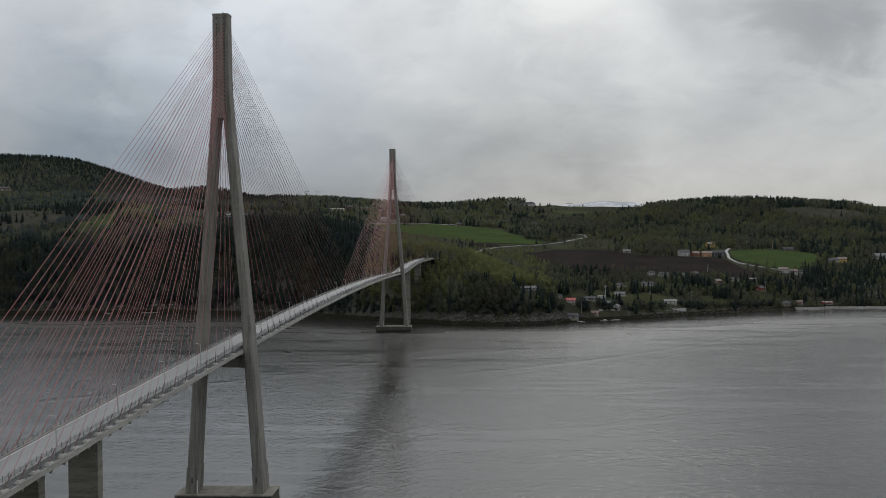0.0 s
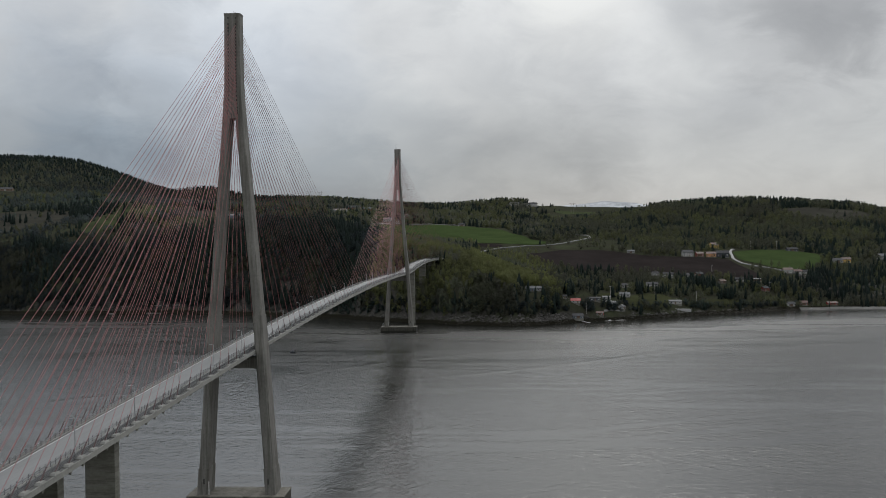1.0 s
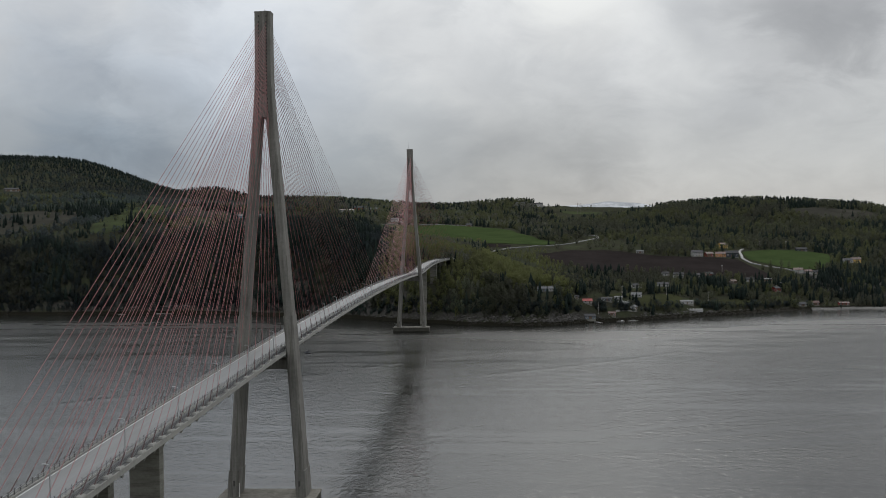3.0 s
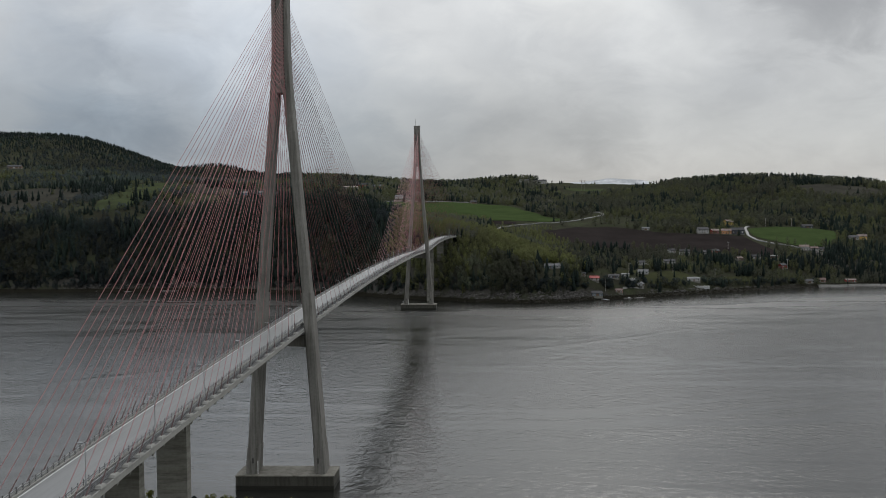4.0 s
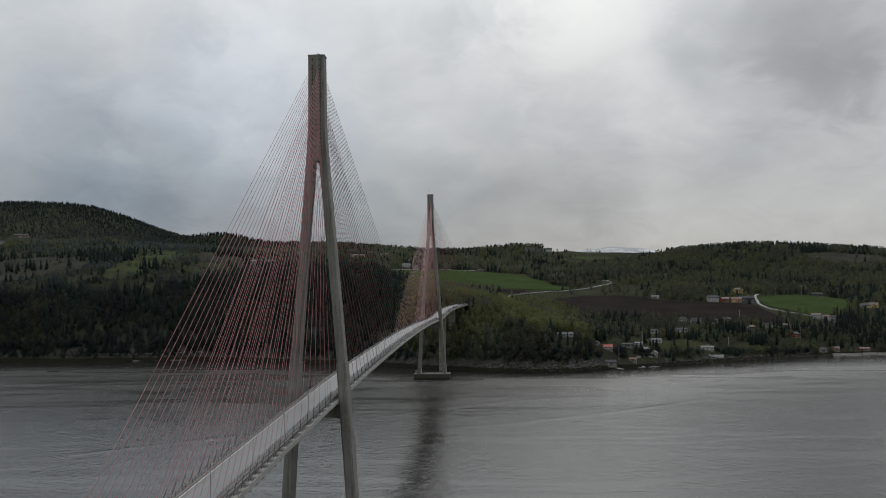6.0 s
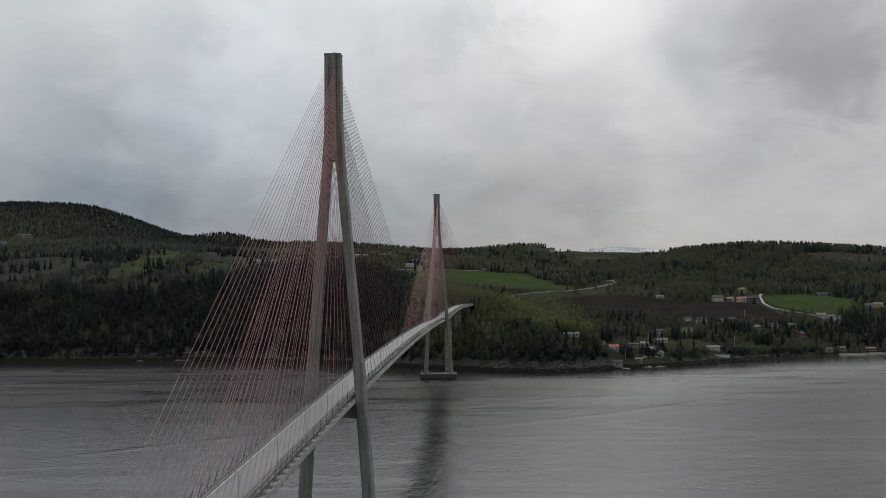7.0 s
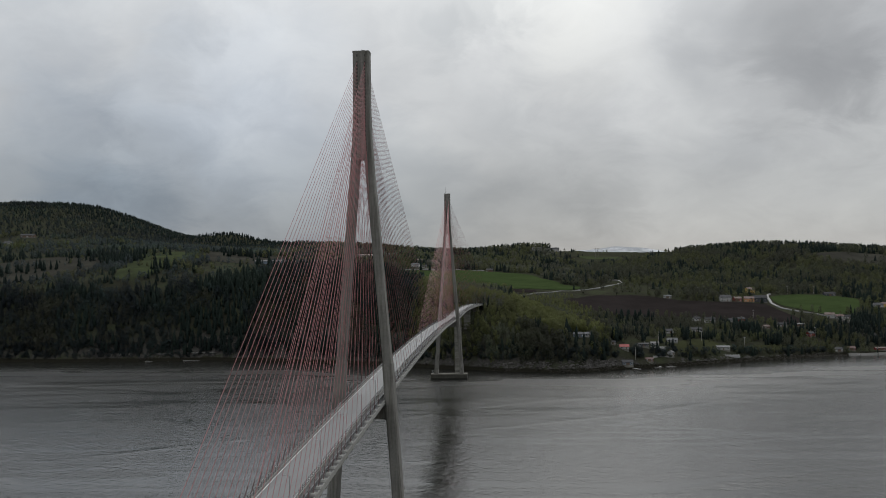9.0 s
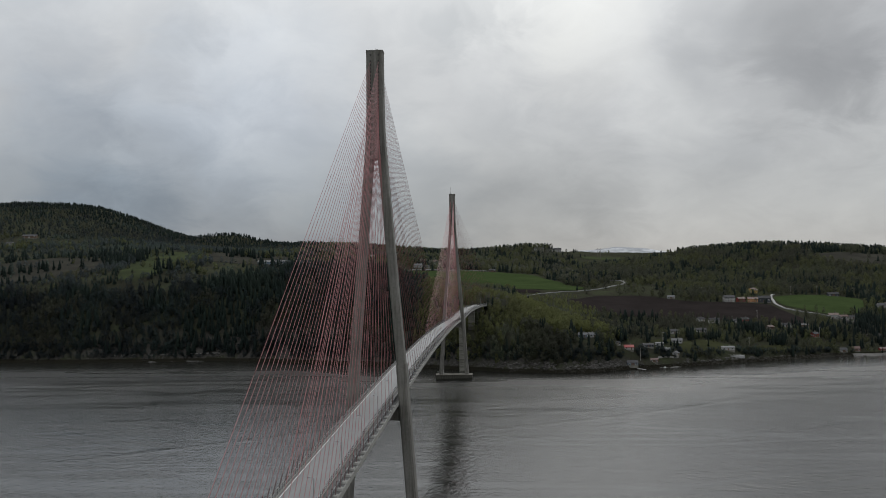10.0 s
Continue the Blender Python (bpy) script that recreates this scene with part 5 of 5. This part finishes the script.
# dark spruces between the gardens and over the eastern rocks
spots = [(302, 768, 11, 13, 44), (320, 745, 9, 8, 20), (282, 792, 8, 8, 14), (150, 642, 5, 10, 16), (226, 704, 5, 7, 9), (350, 790, 9, 9, 18), (400, 800, 14, 16, 36), (448, 838, 18, 24, 80), (492, 880, 24, 22, 80), (470, 800, 24, 12, 50)]
x = np.concatenate([rng.normal(a, dx, n) for a, b, dx, dy, n in spots])
y = np.concatenate([rng.normal(b, dy, n) for a, b, dx, dy, n in spots])
off = y - shore_y(x) > 6
for hx, hy, size in HOUSES:
    off &= ~((np.abs(x - hx - (y - hy) * 0.25) < size * 0.6) & (y < hy + size * 0.6) & (y > hy - 30))
x, y = x[off], y[off]
plant("spruce_clumps", SPRUCE_NEAR, x, y, rng.uniform(8, 15, len(x)), rng.uniform(0.9, 1.4, len(x)), tints(x, y, 0.0, 0.5), M_SPRUCE, "clumps of tall dark spruces between village gardens")
# woods behind the fields
x, y = scatter(130, 760, 960, 1640, 8.2)
clear = (x > 185) & (x < 365) & (y > 1470)
x, y = x[~clear], y[~clear]
grow("on the eastern ridge", x, y, 0.86 + 0.14 * cluster(x, y, 60, 41), 0.05 + 0.40 * cluster(x, y, 60, 42) + (y > 1440) * 0.2, 0.62, (0.0, 0.6), False, (6.5, 12.5), M_COPSE, M_OLIVE)
x, y = scatter(-330, 150, 1090, 2000, 9.4)
grow("on the middle ridge", x, y, 0.30 + 0.55 * cluster(x, y, 80, 43) + (y > 1480) * 0.4, 0.12 + 0.3 * cluster(x, y, 70, 44) + (y > 1650) * 0.12, 0.45, (0.0, 0.7), False, (8, 13), None, M_OLIVE)
x, y = scatter(150, 480, 1640, 1950, 11.0)
grow("on the eastern saddle", x, y, 0.10 * cluster(x, y, 60, 45), np.full(len(x), 0.3), 0.4, (0.0, 0.6), False, (5, 9))


# shrubs down to the tide line
x = np.concatenate([rng.uniform(-640, 205, 1500), rng.uniform(205, 400, 200)])
y = shore_y(x) + rng.uniform(0.0, 1.0, len(x)) * 10 + np.interp(x, (-60, 10, 140, 205, 400), (1.5, 5.5, 6.5, 7.5, 7.5))
off = np.ones(len(x), bool)
for hx, hy, size in HOUSES:
    off &= ~((np.abs(x - hx) < size * 0.6) & (np.abs(y - hy) < size * 0.7))
x, y = x[off], y[off]
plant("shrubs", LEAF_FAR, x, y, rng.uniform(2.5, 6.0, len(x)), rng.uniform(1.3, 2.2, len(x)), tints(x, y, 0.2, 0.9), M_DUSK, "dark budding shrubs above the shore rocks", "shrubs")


# ---- trees below the piers on the near shore, one by one ----
def limb_tree(name, seed, tall, leaves, leaf, bark, spread, label):
    r = random.Random(seed)
    e = tagged(new(name), label, "tree", "trees on the near shore")
    bm, tips = bmesh.new(), []
    bend = Vector((r.uniform(-0.4, 0.4), r.uniform(-0.4, 0.4), 0))
    at = lambda q: Vector((0, 0, tall * q)) + bend * q * q
    for i in range(5):
        tube(bm, at(i * 0.19), at(i * 0.19 + 0.19), 0.17 * (1 - i * 0.19), 0.17 * (1 - i * 0.19 - 0.185), 7)
    for k in range(16):
        q = 0.22 + 0.72 * k / 16
        a = k * 2.4 + r.uniform(-0.4, 0.4)
        reach = spread * (1.05 - q) ** 0.6 * r.uniform(0.7, 1.15)
        tip = at(q) + Vector((math.cos(a) * reach, math.sin(a) * reach, reach * r.uniform(0.5, 0.9)))
        tube(bm, at(q), tip, 0.055 * (1.15 - q), 0.014, 5)
        tips += [(at(q).lerp(tip, 0.55), reach * 0.50), (tip, reach * 0.44)]
    tips.append((at(0.97), 0.7))
    part("trunk", bm, bark, e)
    g = np.random.default_rng(seed)
    n = leaves
    pick = g.integers(len(tips), size=n)
    c = np.array([t[0] for t in tips])[pick]
    rad = np.array([max(t[1], 0.45) for t in tips])[pick]
    d = g.normal(size=(n, 3))
    d *= (rad * np.clip(np.abs(g.normal(0.55, 0.38, n)), 0.1, 1.7) / np.linalg.norm(d, axis=1))[:, None]
    c = c + d
    u, w = g.normal(size=(n, 3)), g.normal(size=(n, 3))
    u *= (g.uniform(0.09, 0.22, n) / np.linalg.norm(u, axis=1))[:, None]
    w *= (g.uniform(0.08, 0.17, n) / np.linalg.norm(w, axis=1))[:, None]
    v = np.stack([c - u, c + w, c + u, c - w], 1).reshape(-1, 3)
    i = np.arange(n)[:, None] * 4
    f = np.concatenate([i + np.array([[0, 1, 2]]), i + np.array([[0, 2, 3]])])
    part("crown", tri_mesh("crown", v, f, np.repeat(np.clip(g.normal(0.5, 0.25, n), 0, 1), 4), v - np.array((0, 0, tall * 0.5))), leaf, e)
    return e


def near_spruce(seed, tall):
    r = np.random.default_rng(seed)
    e = tagged(new("spruce_tree"), "dark green spruce on the near shore", "tree", "trees on the near shore")
    bm = bmesh.new()
    tube(bm, (0, 0, -0.3), (0, 0, tall), 0.17, 0.015, 7)
    part("trunk", bm, M_BARK, e)
    tiers, fan, n = 15, 9, 3000
    # whorls of drooping boughs, each with its own reach, ragged sprays along them
    tier, bough = r.integers(tiers, size=n), r.integers(fan, size=n)
    long, turn = r.uniform(0.55, 1.2, (tiers, fan)), r.uniform(0, math.tau, (tiers, 1)) + np.arange(fan) * math.tau / fan + r.normal(0, 0.2, (tiers, fan))
    q = 0.07 + 0.93 * (tier + 0.3 * r.uniform(size=n)) / tiers
    out = np.sqrt(r.uniform(0.0, 1.0, n))
    a = turn[tier, bough] + r.normal(0, 0.16, n)
    reach = tall * 0.25 * (1.04 - q) ** 0.9 * long[tier, bough] * out
    c = np.stack([np.cos(a) * reach, np.sin(a) * reach, q * tall - reach * 0.30 - 0.10 * reach ** 2 + r.normal(0, 0.05, n)], -1)
    o = np.stack([np.cos(a), np.sin(a), np.full(n, -0.55)], -1) * r.uniform(0.14, 0.30, n)[:, None]
    s = np.stack([-np.sin(a), np.cos(a), r.normal(0, 0.4, n)], -1) * r.uniform(0.05, 0.12, n)[:, None]
    v = np.stack([c - o, c + s, c + o, c - s], 1).reshape(-1, 3)
    i = np.arange(n)[:, None] * 4
    f = np.concatenate([i + np.array([[0, 1, 2]]), i + np.array([[0, 2, 3]])])
    part("crown", tri_mesh("crown", v, f, np.repeat(r.uniform(0.2, 1.0, n), 4), v * np.array((1, 1, 0)) + np.array((0, 0, 0.4))), M_SPRUCE, e)
    return e


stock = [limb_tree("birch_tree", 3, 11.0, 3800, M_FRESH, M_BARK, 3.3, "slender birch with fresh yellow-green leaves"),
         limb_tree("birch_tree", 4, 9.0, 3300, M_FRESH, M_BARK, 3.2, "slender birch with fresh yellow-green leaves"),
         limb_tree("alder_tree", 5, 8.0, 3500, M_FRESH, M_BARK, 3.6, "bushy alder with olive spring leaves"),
         limb_tree("rowan_tree", 6, 7.0, 2200, M_BUD, M_BARK, 2.6, "thin rowan just coming into bud"),
         near_spruce(7, 10.5), near_spruce(8, 8.0)]
used = set()
r = random.Random(5)
for k in range(50):
    x = -30 + 68 * ((k * 0.618) % 1.0) + r.uniform(-1, 1)
    y = r.uniform(-108, -72) - (3 if x > 25 else 0)
    if any(abs(y - s) < 3.5 and abs(x) < 7 for s in (-107, -133)):
        continue
    pick = r.choice((0, 0, 1, 1, 2, 3, 4, 4, 5))
    m = Matrix.Translation((x, y, float(height(x, y)) - 0.15)) @ Matrix.Rotation(r.uniform(0, 6.28), 4, "Z") @ Matrix.Scale(r.uniform(1.0, 1.4) * (0.75 if x > 22 else 1.0), 4)
    if pick in used:
        o = copy_thing(stock[pick], m)
        o.matrix_basis = m
    else:
        stock[pick].matrix_world = m
        used.add(pick)
for pick in set(range(6)) - used:
    stock[pick].matrix_world = Matrix.Translation((20 + pick * 3, -118, float(height(20 + pick * 3, -118))))


# ---- rocks of the far shore ----
def rock_shape(seed):
    g = np.random.default_rng(seed)
    bm = bmesh.new()
    bmesh.ops.create_icosphere(bm, subdivisions=1, radius=1.0)
    v = np.array([q.co for q in bm.verts]) * g.uniform(0.6, 1.15, (len(bm.verts), 1))
    f = np.array([[q.index for q in p.verts] for p in bm.faces])
    bm.free()
    v[:, 2] *= 0.7
    return v, f


ROCKS = [rock_shape(s) for s in range(8)]


def strew(name, x, y, z, size, flat, material, label):
    kind, turn = rng.integers(len(ROCKS), size=len(x)), rng.uniform(0, math.tau, len(x))
    vs, fs, base = [], [], 0
    for k, (v, f) in enumerate(ROCKS):
        p = np.flatnonzero(kind == k)
        c, s = np.cos(turn[p])[:, None], np.sin(turn[p])[:, None]
        w = size[p][:, None]
        px, py = (v[None, :, 0] * c - v[None, :, 1] * s) * w, (v[None, :, 0] * s + v[None, :, 1] * c) * w
        vs.append(np.stack([px + x[p][:, None], py + y[p][:, None], v[None, :, 2] * w * flat + z[p][:, None] + px * 0.25], -1).reshape(-1, 3))
        fs.append((f[None] + (np.arange(len(p)) * len(v))[:, None, None] + base).reshape(-1, 3))
        base += len(p) * len(v)
    tagged(part(name, tri_mesh(name, np.concatenate(vs), np.concatenate(fs)), material), label, "rocks", kind="stuff")


x = rng.uniform(-640, 560, 3800)
y = shore_y(x) + rng.uniform(-2.5, 3.0, len(x))
strew("shore_rocks", x, y, height(x, y), rng.uniform(0.4, 1.3, len(x)), 0.8, M_ROCK, "dark and grey boulders along the far shore")
x = np.concatenate([rng.uniform(30, 145, 260), rng.normal(122, 8, 70), rng.uniform(205, 385, 380)])
rise = rng.uniform(0, 1, len(x)) ** 1.4
y = shore_y(x) + 0.5 + rise * np.interp(x, (5, 60, 110, 140, 205, 385), (3.5, 5, 8, 6, 6, 8))
strew("cliff", x, y, height(x, y) - 0.7, rng.uniform(0.9, 2.4, len(x)), 0.9, M_CLIFF, "grey broken cliff above the waterline")
x = rng.uniform(430, 560, 260)
y = rng.uniform(800, 880, 260)
strew("rock_face", x, y, height(x, y) - 0.5, rng.uniform(2.5, 6.5, 260), 0.9, M_ROCK, "grey rock face between trees above the shore")


def shingle(x0, x1, depth, label):
    xs = np.arange(x0, x1 + 0.1, 3.0)
    top = shore_y(xs)
    bm, rows = bmesh.new(), []
    for x, s in zip(xs, top):
        rows.append([bm.verts.new((x, s - 2.5, WATER - 0.4)), bm.verts.new((x, s + 1.5, WATER + 1.1)), bm.verts.new((x, s + depth, max(float(height(x, s + depth)) + 0.3, WATER + 2.0)))])
    for a, b in zip(rows, rows[1:]):
        for j in range(2):
            bm.faces.new((a[j], b[j], b[j + 1], a[j + 1]))
    bm.normal_update()
    tagged(part("beach", bm, M_SHINGLE), label, "beach", kind="structure")


shingle(392, 560, 6.5, "pale shingle bank along the water")
shingle(181, 204, 9.0, "small pale shingle beach between rocks")
for x0, x1 in ((-364, -340), (-324, -297), (-286, -253)):
    shingle(x0, x1, 4.5, "thin pale strip of stones above the dark tide line")
